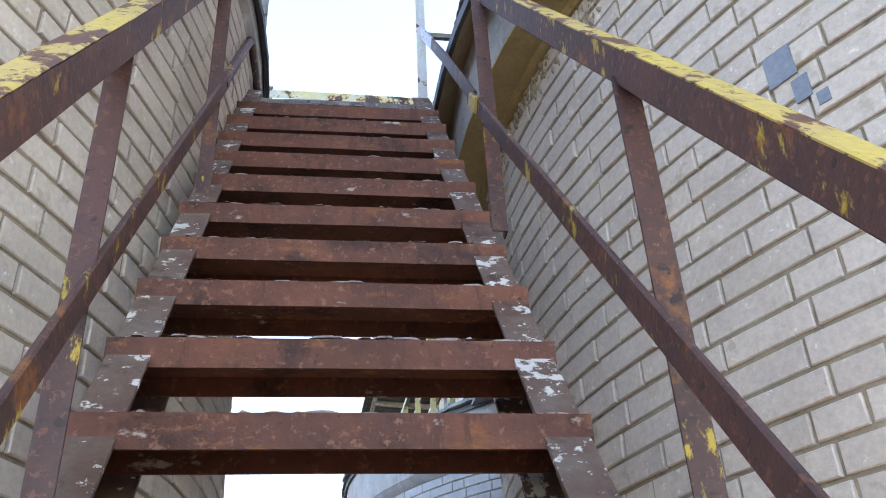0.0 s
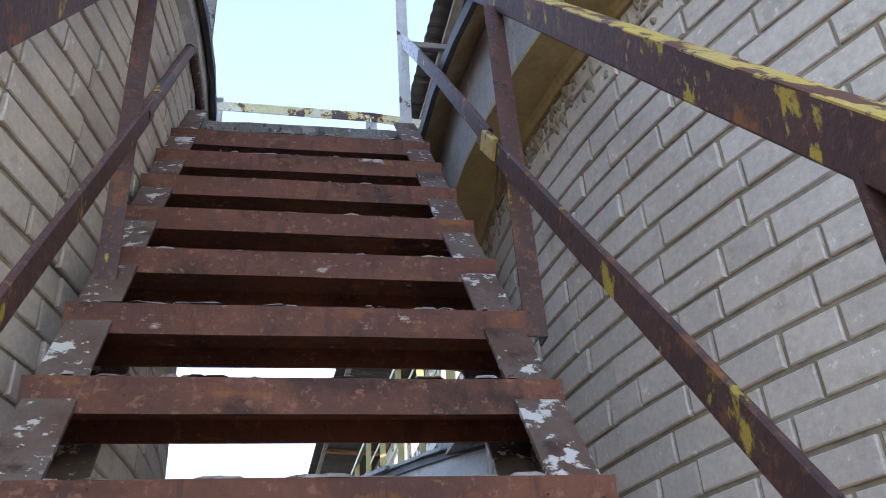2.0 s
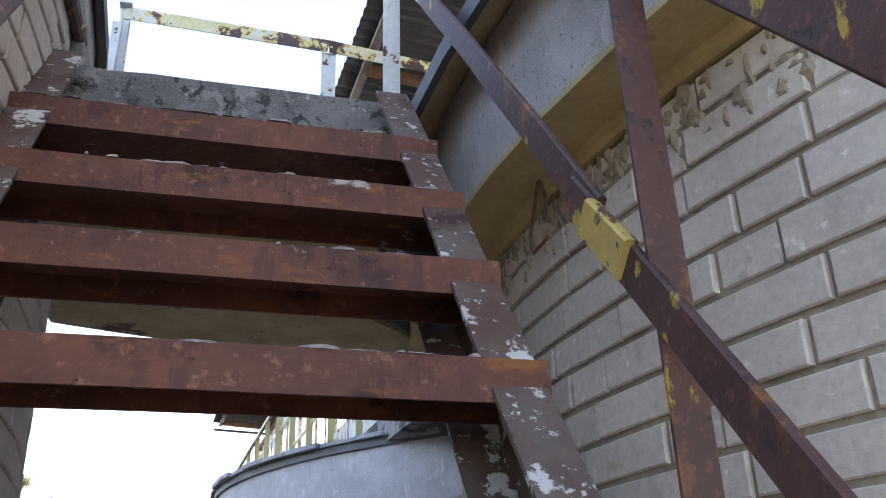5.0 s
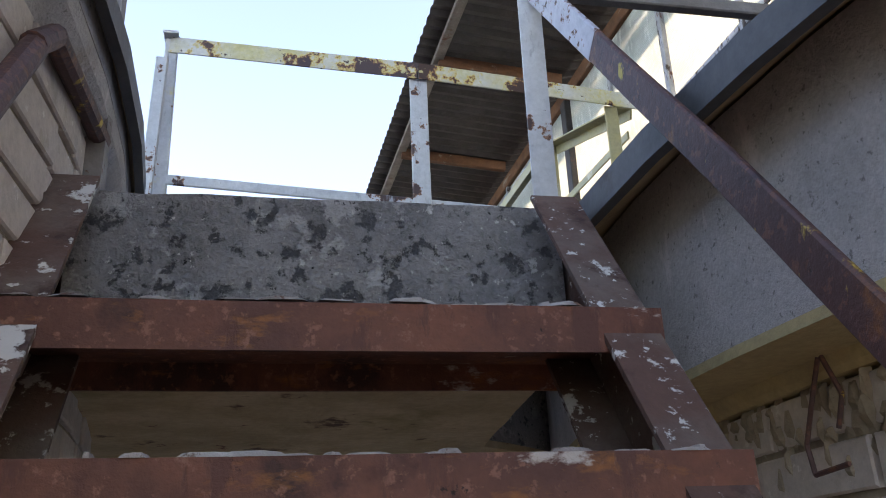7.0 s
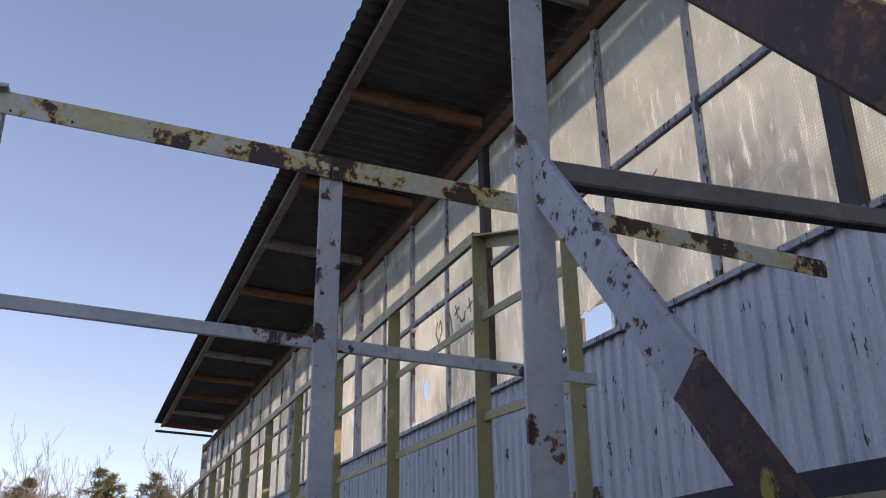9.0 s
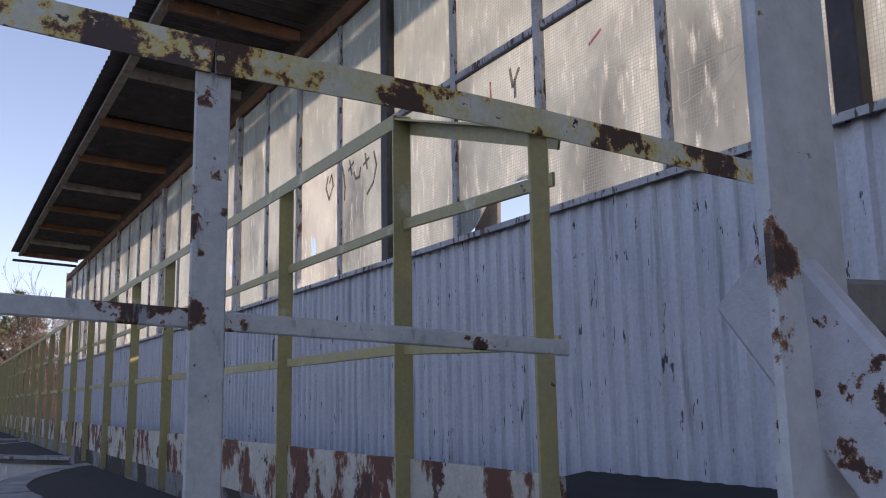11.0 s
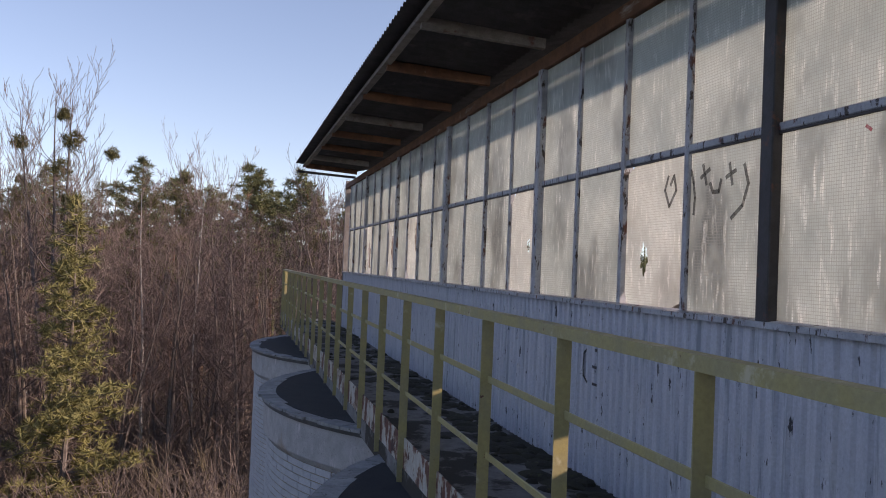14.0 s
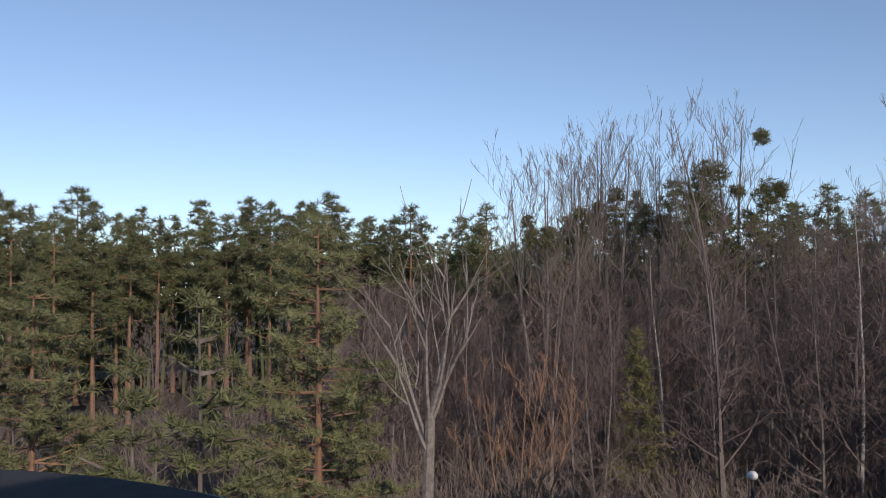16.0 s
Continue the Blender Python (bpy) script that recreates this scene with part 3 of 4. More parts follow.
section = [(0.026, 0), (0.026, -0.054), (0.021, -0.058), (-0.021, -0.058), (-0.026, -0.054), (-0.026, 0)]
bm = one_bar(rail_pt(HX, 2.3, 0), rail_pt(HX, -0.4, 0), section, (0, -1, 1), 0.001, 30)
bar(bm, (0.03, 3.37, 10.06), rail_pt(HX, 2.297, 0), section, (0, -1, 1), 0.001, 12)
part("handrail", bm, rail_steel, right_rail)
film_section = [(0.0262, 0), (0.0255, -0.004), (-0.0255, -0.004), (-0.0262, 0), (-0.02, 0.002), (0.02, 0.002)]
bm = one_bar(rail_pt(HX, 2.3, 0.004), rail_pt(HX, -0.4, 0.004), film_section, (0, -1, 1), 0.001, 30)
bar(bm, (0.03, 3.37, 10.064), rail_pt(HX, 2.297, 0.004), film_section, (0, -1, 1), 0.001, 12)
part("top_paint", bm, yellow_worn, right_rail, "worn yellow paint on the handrail's top")
bm = one_bar((RX - 0.022, 3.12, 9.262), (RX - 0.008, 2.85, 8.916), rect(0.012, 0.05), (0, -1, 1), 0.002, 6)
part("mid_rail", bm, rail_steel, right_rail)
bm = one_bar((RX - 0.008, 2.85, 8.916), (RX + 0.0, 2.40, 8.34), rect(0.012, 0.05), (0, -1, 1), 0.002, 10)
part("mid_rail", bm, rail_steel, right_rail)
bm = one_bar((RX - 0.042, 3.385, 9.60), (RX - 0.022, 3.12, 9.262), rect(0.013, 0.052), (0, -1, 1), 0.002, 10)
part("mid_rail", bm, speckled_white, right_rail, "white-painted upper end with rust spots")
bm = one_bar((RX - 0.005, 2.46, 8.40), (RX + 0.002, -0.2, 5.215), rect(0.012, 0.05), (0, -1, 1), 0.002, 24)
part("mid_rail", bm, rail_steel, right_rail)
bm = one_bar((RX - 0.010, 2.41, 8.34), (RX - 0.010, 2.325, 8.247), rect(0.018, 0.05), (0, -1, 1), 0.001, 4)
part("splice_plate", bm, yellow_worn, right_rail, "short yellow splice plate")
for y in (2.29, 1.33, 0.4):
    z1 = rail_pt(RX, y, -0.07)[2]
    z0 = nose(1)[1] + (y - nose(1)[0]) / RUN * RISE - 0.12
    bm = bmesh.new()
    bar(bm, (0.08 if y < 2 else 0.056, y - 0.012, z0), (0.076 if y < 2 else 0.052, y, z1), [(0, 0), (0.045, 0), (0.045, 0.005), (0.005, 0.005), (0.005, 0.045), (0, 0.045)], (0, 1, 0), 0.001, 8)
    part("post", bm, rail_steel, right_rail)

left_rail = thing("stair_handrail", "rusty handrail close to the tower's brick wall", "handrail")
LX = -0.785


def left_pt(y, off):
    return (-0.80 + 0.03 * (2.0 - y), y, 8.40 + 1.27 * (y - 2.0) + off)


bm = one_bar(left_pt(3.3, 0), left_pt(-0.4, 0), [(0.026, 0), (0.026, -0.055), (0.02, -0.058), (-0.02, -0.058), (-0.026, -0.055), (-0.026, 0)], (0, -1, 1), 0.001, 30)
part("handrail", bm, rail_steel, left_rail)
bm = one_bar(left_pt(3.3, 0.004), left_pt(-0.4, 0.004), [(0.026, 0), (0.023, -0.004), (-0.023, -0.004), (-0.026, 0), (-0.02, 0.003), (0.02, 0.003)], (0, -1, 1), 0.001, 30)
part("top_paint", bm, yellow_worn, left_rail)
bm = one_bar((LX + 0.015, 2.45, 8.41), (LX + 0.02, -0.2, 5.11), rect(0.012, 0.045), (0, -1, 1), 0.002, 24)
part("mid_rail", bm, rail_steel, left_rail)
bm = bmesh.new()
bar(bm, (LX + 0.01, 2.40, 8.35), (LX, 3.02, 9.125), tube(0.017), (0, -1, 1), 0.001, 8)
bar(bm, (LX, 3.01, 9.12), (LX, 3.10, 9.195), tube(0.017), (0, -1, 1))
bar(bm, (LX, 3.09, 9.19), (LX, 3.45, 9.225), tube(0.017), (0, 0, 1), 0, 3)
part("pipe_rail", bm, rail_steel, left_rail, "thin brown pipe as upper middle rail")
for y in (2.34, 1.42, 0.4):
    z1 = left_pt(y, -0.06)[2]
    z0 = nose(1)[1] + (y - nose(1)[0]) / RUN * RISE - 0.1
    bm = bmesh.new()
    bar(bm, (LX - 0.02, y - 0.02, z0), (LX - 0.02, y - 0.02, z1), [(0, 0), (-0.04, 0), (-0.04, 0.005), (-0.005, 0.005), (-0.005, 0.04), (0, 0.04)], (0, 1, 0), 0.001, 8)
    part("post", bm, rail_steel, left_rail)

# ---- landing railing ----
landing_rail = thing("landing_railing", "white and yellow painted steel railing round the landing, rust spots", "railing")
A, B, C, D = Vector((-0.845, 4.645, 10.27)), Vector((-0.025, 4.525, 10.155)), Vector((0.705, 4.63, 10.165)), Vector((1.70, 4.70, 10.12))
for p, q in ((A, B), (B, C), (C, D)):
    bm = one_bar(p, q, [(0.0, 0.0), (-0.04, 0), (-0.04, -0.005), (-0.005, -0.005), (-0.005, -0.06), (0, -0.06)], (0, 0, 1), 0.0015, 18)
    part("top_rail", bm, cream_paint, landing_rail, "cream and yellow top rail with rust patches")
low = Vector((0, 0, -0.49))
bm = one_bar(A + low + Vector((0.02, -0.01, -0.05)), C + low + Vector((0.06, 0.02, -0.03)), rect(0.01, 0.035), (0, 0, 1), 0.001, 16)
part("lower_rail", bm, white_paint, landing_rail)
for p, w in ((A, 0.04), (B, 0.06), (C, 0.05)):
    bm = one_bar((p.x, p.y + 0.02, LANDING_TOP - 0.05), (p.x, p.y + 0.02, p.z - (0.0 if p is A else 0.055)), rect(w, 0.008 if p is not A else 0.03), (0, 1, 0), 0.001, 8)
    part("post", bm, white_paint if p is not C else yellow_paint, landing_rail)
bm = one_bar((A.x - 0.035, A.y - 0.03, LANDING_TOP - 0.05), (A.x + 0.0, A.y - 0.02, A.z - 0.1), angle_iron(0.04, 0.04), (0, 1, 0))
part("brace", bm, white_paint, landing_rail)
bm = one_bar((A.x, A.y + 0.03, A.z), (A.x - 0.0, A.y - 0.03, A.z + 0.0), rect(0.05, 0.01), (0, 0, 1))
part("cap", bm, white_paint, landing_rail)
# front posts at the head of the stair
for x, y in ((-0.022, 3.375),):
    bm = one_bar((x - 0.006, y, LANDING_TOP - 0.1), (x + 0.0, y, LANDING_TOP + 1.05), [(-0.022, -0.022), (0.022, -0.022), (0.022, -0.017), (-0.017, -0.017), (-0.017, 0.022), (-0.022, 0.022)], (0, 1, 0), 0.001, 10)
    part("post", bm, white_paint, landing_rail)
bm = one_bar((0.0, 3.40, 9.585), (1.35, 3.47, 9.635), rect(0.026, 0.03), (0, 0, 1), 0.002, 8)
part("cross_bar", bm, grey_wood, landing_rail, "grey weathered cross bar")
bm = bmesh.new()
bar(bm, (-0.79, 3.44, LANDING_TOP - 0.1), (-0.78, 3.44, LANDING_TOP + 1.05), [(-0.016, -0.02), (0.018, -0.02), (0.018, -0.015), (-0.011, -0.015), (-0.011, 0.02), (-0.016, 0.02)], (0, 1, 0), 0.001, 10)
part("post", bm, flecked_steel, landing_rail, "dark-flecked steel angle post")

# ---- gallery ----
gallery = thing("gallery_walkway", "concrete walkway with moss along the glazed gallery", "walkway", "", "structure", GALLERY)
bm = bmesh.new()
bar(bm, (0.64, 4.85, WALK_Z - 0.09), (0.64, 27, WALK_Z - 0.09), rect(1.26, 0.18), (0, 0, 1), 0, 60)
part("walkway_slab", bm, walk_concrete, gallery)
for k in range(21):
    y0 = 5.5 + k * 1.03
    part("fascia", one_bar((0.02, y0 + 0.012, 9.21), (0.02, y0 + 1.018, 9.21), rect(0.012, 0.32), (0, 0, 1), 0.004, 4), fascia_mat, gallery, "white fascia plate streaked with rust")
part("fascia", one_bar((0.02, 4.75, 9.21), (0.02, 5.488, 9.21), rect(0.012, 0.32), (0, 0, 1), 0.004, 4), fascia_mat, gallery, "fascia plate brown with rust")

mv, mf = [], []
moss_rng = random.Random(8)
for _ in range(420):
    yy = 4.9 + 24 * moss_rng.random() ** 1.3
    xx = moss_rng.choice((moss_rng.uniform(0.8, 1.22), moss_rng.uniform(0.95, 1.22), moss_rng.uniform(0.1, 1.2)))
    rr, hh, n0 = moss_rng.uniform(0.03, 0.14), moss_rng.uniform(0.006, 0.035), len(mv)
    for ring, (f, g) in enumerate(((1.0, -0.1), (0.75, 0.6), (0.35, 1.0))):
        for i in range(7):
            a = 2 * math.pi * i / 7
            w = rr * f * moss_rng.uniform(0.75, 1.2)
            mv.append(Vector((xx + w * math.cos(a), yy + 1.5 * w * math.sin(a), WALK_Z + hh * g)))
    for ring in (0, 1):
        for i in range(7):
            j = (i + 1) % 7
            mf.append((n0 + ring * 7 + i, n0 + ring * 7 + j, n0 + ring * 7 + 7 + j, n0 + ring * 7 + 7 + i))
    mf.append(tuple(n0 + 14 + i for i in range(7)))
me = bpy.data.meshes.new("moss")
me.from_pydata(mv, [], mf)
me.materials.append(moss_mat)
ob = new("moss", me)
ob.parent = gallery
tagged(ob, "dark moss and dead leaves on the walkway", kind="stuff")

gallery_rail = thing("gallery_railing", "yellow painted steel railing along the walkway", "railing", m=GALLERY)
for k in range(21):
    y = 5.5 + 1.03 * k
    bm = bmesh.new()
    bar(bm, (0, y, 9.05), (0, y, RAIL_TOP - 0.01), [(-0.03, -0.028), (0.03, -0.028), (0.03, -0.022), (-0.024, -0.022), (-0.024, 0.028), (-0.03, 0.028)], (0, 1, 0))
    part("post", bm, yellow_paint, gallery_rail)
for z, prof in ((RAIL_TOP, [(0.03, 0), (-0.03, 0), (-0.03, -0.045), (-0.024, -0.045), (-0.024, -0.006), (0.03, -0.006)]), (10.065, rect(0.008, 0.035)), (9.69, rect(0.008, 0.035))):
    bm = one_bar((0.012 if z < 10.3 else 0, 5.47, z), (0.012 if z < 10.3 else 0, 26.13, z), prof, (0, 0, 1), 0.002, 80)
    part("rail", bm, yellow_paint, gallery_rail)
    bm = one_bar((0.004, 5.5, z), (0.004, 4.72, z - (0.25 if z > 10.3 else 0.03)), prof, (0, 0, 1), 0.002, 6)
    part("rail", bm, yellow_paint, gallery_rail)

# glazed wall
wall = thing("wall_gallery", "glazed wall over white corrugated sheet cladding", "wall", "", "structure", GALLERY)


def corrugated(x, y0, y1, z0, z1, pitch=0.105, deep=0.019):
    bm = bmesh.new()
    y, pts = y0, []
    while y < y1:
        pts += [(x, y), (x, y + pitch * 0.38), (x - deep, y + pitch * 0.5), (x - deep, y + pitch * 0.88)]
        y += pitch
    levels = [z0 + (z1 - z0) * i / 4 for i in range(5)]
    rows = [[bm.verts.new((px + 0.004 * noise.noise(Vector((py * 2, z * 3, 0))), py, z)) for px, py in pts] for z in levels]
    for a, b in zip(rows, rows[1:]):
        for i in range(len(pts) - 1):
            bm.faces.new((a[i], b[i], b[i + 1], a[i + 1]))
    return bm


y = GALLERY_START
k = 0
while y < GALLERY_END:
    part("sheet", corrugated(WALL_X + 0.012 - 0.006 * (k % 2), y, min(y + 0.945, GALLERY_END), WALK_Z, SILL - 0.01), sheet_mat, wall)
    y += 0.945
    k += 1
bm = one_bar((WALL_X + 0.10, GALLERY_START, (WALK_Z + SILL) / 2), (WALL_X + 0.10, GALLERY_END, (WALK_Z + SILL) / 2), rect(0.12, SILL - WALK_Z - 0.02), (0, 0, 1))
part("backing", bm, grey_wood, wall)
bm = one_bar((WALL_X + 0.0, GALLERY_START, SILL), (WALL_X, GALLERY_END, SILL), [(-0.045, -0.03), (-0.045, 0.0), (0.06, 0.014), (0.06, -0.02), (-0.035, -0.02), (-0.035, -0.03)], (0, 0, 1), 0.003, 60)
part("sill", bm, frame_mat, wall, "bent sheet-metal sill")
bm = one_bar((WALL_X + 0.03, GALLERY_START, HEAD + 0.06), (WALL_X + 0.03, GALLERY_END, HEAD + 0.06), rect(0.10, 0.12, 0.008), (0, 0, 1), 0.004, 60)
part("head_beam", bm, brown_wood, wall, "reddish brown timber head beam")
PANE = 0.83
COL0 = 8.13 - 21 * PANE
mullions = []
k = 0
while COL0 + k * PANE < GALLERY_END + 0.1:
    mullions.append((COL0 + k * PANE, k))
    k += 1
for y, k in mullions:
    column = (k - 21) % 4 == 0
    if column:
        bm = one_bar((WALL_X + 0.02, y, SILL), (WALL_X + 0.02, y, HEAD), rect(0.11, 0.10, 0.006), (0, 1, 0))
        part("column", bm, dark_frame if k in (17, 21) else frame_mat, wall, "dark rusty steel column")
    else:
        wide = 0.07 if (k - 21) % 4 == 2 else 0.045
        bm = one_bar((WALL_X + 0.02, y, SILL + 0.01), (WALL_X + 0.02, y, HEAD), rect(wide, 0.05, 0.004), (0, 1, 0), 0.001, 4)
        part("mullion", bm, frame_mat, wall)
for (y0, _), (y1, _) in zip(mullions, mullions[1:]):
    bm = one_bar((WALL_X + 0.02, y0 + 0.024, TRANSOM), (WALL_X + 0.02, y1 - 0.024, TRANSOM), rect(0.04, 0.04, 0.004), (0, 0, 1))
    part("transom", bm, frame_mat, wall)
    # dark bar drawn in place of the transom's underside shade and rust
    part("shade_rust_strip", one_bar((WALL_X + 0.008, y0 + 0.026, TRANSOM - 0.028), (WALL_X + 0.008, y1 - 0.026, TRANSOM - 0.028), rect(0.014, 0.014, 0.002), (0, 0, 1), 0.002, 5), dark_frame, wall, "dark strip standing in for the shade and rust under the transom")


def pane_mesh(w, h, hole=None):
    """A pane in the yz plane, or one with a jagged hole: (y, z, size, taller)."""
    bm = bmesh.new()
    if hole is None:
        bar(bm, (0, 0, -h / 2), (0, 0, h / 2), rect(w, 0.005, 0.001), (1, 0, 0))
        return bm
    if len(hole) > 4:
        bm.faces.new([bm.verts.new((0, y * w / 2, z * h / 2)) for y, z in hole])
        bmesh.ops.triangulate(bm, faces=bm.faces[:])
        bmesh.ops.recalc_face_normals(bm, faces=bm.faces[:])
        bmesh.ops.solidify(bm, geom=bm.faces[:], thickness=0.005)
        return bm
    hy, hz, size, tall = hole
    n = 28
    r2 = random.Random(int(hy * 100) + 7)
    inner, outer = [], []
    for i in range(n):
        a = 2 * math.pi * i / n
        rad = size * r2.uniform(0.6, 1.25)
        inner.append((hy + rad * math.cos(a), max(-h / 2 + 0.005, min(h / 2 - 0.005, hz + tall * rad * math.sin(a)))))
        c, s = math.cos(a), math.sin(a)
        t_y = ((w / 2 if c > 0 else -w / 2) - hy) / c if abs(c) > 1e-6 else 1e9
        t_z = ((h / 2 if s > 0 else -h / 2) - hz) / s if abs(s) > 1e-6 else 1e9
        k = min(t_y, t_z)
        outer.append((hy + k * c, hz + k * s))
    vi = [bm.verts.new((0, *p)) for p in inner]
    vo = [bm.verts.new((0, *p)) for p in outer]
    for i in range(n):
        j = (i + 1) % n
        bm.faces.new((vo[i], vo[j], vi[j], vi[i]))
    bmesh.ops.solidify(bm, geom=bm.faces[:], thickness=0.005)
    return bm


BROKEN = {(22, 0): (0.12, -0.16, 0.055, 1.9), (25, 0): (-0.12, -0.05, 0.04, 1.5), (19, 0): ((-1, -1), (-0.82, -1), (-0.80, -0.60), (-0.62, -0.52), (-0.40, -0.57), (-0.22, -0.60), (-0.10, -0.55), (0.18, -0.60), (0.30, -0.72), (0.55, -0.90), (0.80, -1), (1, -1), (1, 1), (-1, 1)), (31, 0): (-0.22, 0.15, 0.12, 2.2), (33, 0): (0.0, 0.0, 0.14, 2.0), (36, 0): (0.0, -0.1, 0.2, 1.6)}
for (y0, k), (y1, _) in zip(mullions, mullions[1:]):
    for row, (z0, z1) in enumerate(((SILL + 0.012, TRANSOM - 0.02), (TRANSOM + 0.02, HEAD))):
        bm = pane_mesh(y1 - y0 - 0.05, z1 - z0, BROKEN.get((k, row)))
        for v in bm.verts:
            v.co += Vector((WALL_X + 0.022, (y0 + y1) / 2, (z0 + z1) / 2))
        part("pane", bm, wired_glass, wall)


def stroke(points, width, x):
    """A flat ribbon through points (y, z) on the wall."""
    bm = bmesh.new()
    for (y0, z0), (y1, z1) in zip(points, points[1:]):
        d = Vector((y1 - y0, z1 - z0))
        n = Vector((-d.y, d.x)).normalized() * width / 2
        e = d.normalized() * width * 0.3
        bm.faces.new([bm.verts.new((x, a, b)) for a, b in ((y0 - e.x + n.x, z0 - e.y + n.y), (y0 - e.x - n.x, z0 - e.y - n.y), (y1 + e.x - n.x, z1 + e.y - n.y), (y1 + e.x + n.x, z1 + e.y + n.y))])
    return bm


ON_GLASS, ON_SHEET = WALL_X + 0.0165, WALL_X - 0.013
for pts in (((8.93, 11.22), (8.96 - 0.06, 11.15), (8.88, 11.06), (8.89, 10.97)), ((8.80, 11.24), (8.76, 11.13)), ((8.82, 11.17), (8.73, 11.21)), ((8.72, 11.13), (8.69, 11.08), (8.63, 11.08), (8.61, 11.14)),
            ((8.53, 11.22), (8.50, 11.11)), ((8.56, 11.15), (8.47, 11.18)), ((8.39, 11.20), (8.35, 11.10), (8.40, 10.99), (8.50, 10.93)), ((9.20, 11.21), (9.24, 11.13), (9.18, 11.03), (9.10, 11.12), (9.13, 11.21), (9.17, 11.16))):
    part("graffiti", stroke(pts, 0.024, ON_GLASS), dark_spray, wall, "faded dark spray strokes on the glass")
for pts in (((6.93, 11.21), (6.92, 11.02), (6.87, 10.95), (6.82, 10.95)), ((7.50, 11.27), (7.47, 11.25)), ((6.10, 11.12), (6.02, 11.16))):
    part("graffiti", stroke(pts, 0.015, ON_GLASS), red_spray, wall, "faded red spray mark")
for pts in (((6.74, 11.22), (6.72, 11.12), (6.66, 11.20)), ((6.70, 11.15), (6.70, 11.06))):
    part("graffiti", stroke(pts, 0.022, ON_GLASS), dark_spray, wall)
for pts in (((10.28, 10.06), (10.33, 10.03), (10.34, 9.94), (10.33, 9.87), (10.26, 9.83)), ((10.17, 9.95), (10.10, 9.95)), ((10.16, 9.83), (10.09, 9.83)), ((10.17, 10.07), (10.10, 10.07))):
    part("graffiti", stroke(pts, 0.02, ON_SHEET), black_paint, wall, "black spray strokes on the sheet")
board = thing("loose_board", "grey weathered board leaning behind the broken pane", "board", m=GALLERY)
part("plank", one_bar((WALL_X + 0.11, 7.02, SILL + 0.11), (WALL_X + 0.13, 7.28, SILL + 0.12), rect(0.02, 0.24), (0, 0, 1), 0.002, 4), grey_wood, board)
crack_rng = random.Random(5)
for (cy0, cz0, reach) in ((6.05, 10.98, 0.5), (5.2, 10.8, 0.5), (9.45, 10.76, 0.25)):
    for i in range(9):
        a = 2 * math.pi * (i + crack_rng.random()) / 9
        pts, q = [], [cy0, cz0]
        for _ in range(4):
            pts.append((min(max(q[0], cy0 - 0.36), cy0 + 0.36), min(max(q[1], SILL + 0.03), TRANSOM - 0.04)))
            q = [q[0] + math.cos(a) * reach / 4, q[1] + math.sin(a) * reach / 4]
            a += crack_rng.uniform(-0.25, 0.25)
        if len(set(pts)) == 4:
            part("crack", stroke(pts, 0.0022, ON_GLASS), lamp_white, wall, "pale crack in the wired glass")

# the rest of the gallery room, open to the sun on its far side; this side is unseen
room = thing("gallery_room", "bare interior behind the dirty glass", "room", "", "structure", GALLERY)
FAR_X = WALL_X + 3.3
part("room_floor", prism([(WALL_X + 0.17, GALLERY_START), (FAR_X, GALLERY_START), (FAR_X, GALLERY_END), (WALL_X + 0.17, GALLERY_END)], WALK_Z - 0.2, WALK_Z), walk_concrete, room)
part("far_parapet", one_bar((FAR_X, GALLERY_START, 9.75), (FAR_X, GALLERY_END, 9.75), rect(0.12, 1.2), (0, 0, 1)), grey_wood, room)
# added header, its height sets how far up the panes sunlight reaches
part("far_header", one_bar((FAR_X, GALLERY_START, 13.56), (FAR_X, GALLERY_END, 13.56), rect(0.12, 0.2), (0, 0, 1)), grey_wood, room)
for i in range(4):
    yy = GALLERY_START + 0.05 + i * (GALLERY_END - GALLERY_START - 0.1) / 3
    part("far_column", one_bar((FAR_X, yy, 10.3), (FAR_X, yy, 13.47), rect(0.12, 0.1), (0, 1, 0)), grey_wood, room)
for yy in (GALLERY_START - 0.06, GALLERY_END + 0.07):
    part("end_wall", prism([(WALL_X - 0.02, yy - 0.05), (FAR_X + 0.06, yy - 0.05), (FAR_X + 0.06, yy + 0.05), (WALL_X - 0.02, yy + 0.05)], WALK_Z - 0.2, 12.5), grey_wood, room)

# roof: it rises outwards towards the eave
roof = thing("gallery_roof", "dark corrugated roof overhanging on timber rafters", "roof", "", "structure", GALLERY)
bm = bmesh.new()
ROOF_END = 23.2
rows = []
# the stretch behind the stair's foot is added, only to cast shade
for i, (x, z) in enumerate(((-0.02, 12.68), (1.27, 12.58), (2.6, 12.9), (FAR_X + 0.3, 13.85))):
    rows.append([bm.verts.new((x, -9.0 + j * 0.0433, z + 0.018 * math.sin(2 * math.pi * j / 3))) for j in range(int((ROOF_END + 9.0) / 0.0433))])
for a, b in zip(rows, rows[1:]):
    for j in range(len(a) - 1):
        bm.faces.new((a[j], b[j], b[j + 1], a[j + 1]))
part("roof_sheet", bm, roof_sheet, roof)
for k in range(-6, 14):
    y = 1.57 + 1.635 * k
    if y < ROOF_END:
        bm = one_bar((0.17, y, 12.60), (1.24, y, 12.53), rect(0.06, 0.10, 0.006), (0, 0, 1), 0.003, 6)
        part("rafter", bm, brown_wood if k % 3 else grey_wood, roof)
bm = one_bar((0.17, -8.8, 12.625), (0.17, ROOF_END, 12.625), rect(0.08, 0.045, 0.004), (0, 0, 1), 0.004, 40)
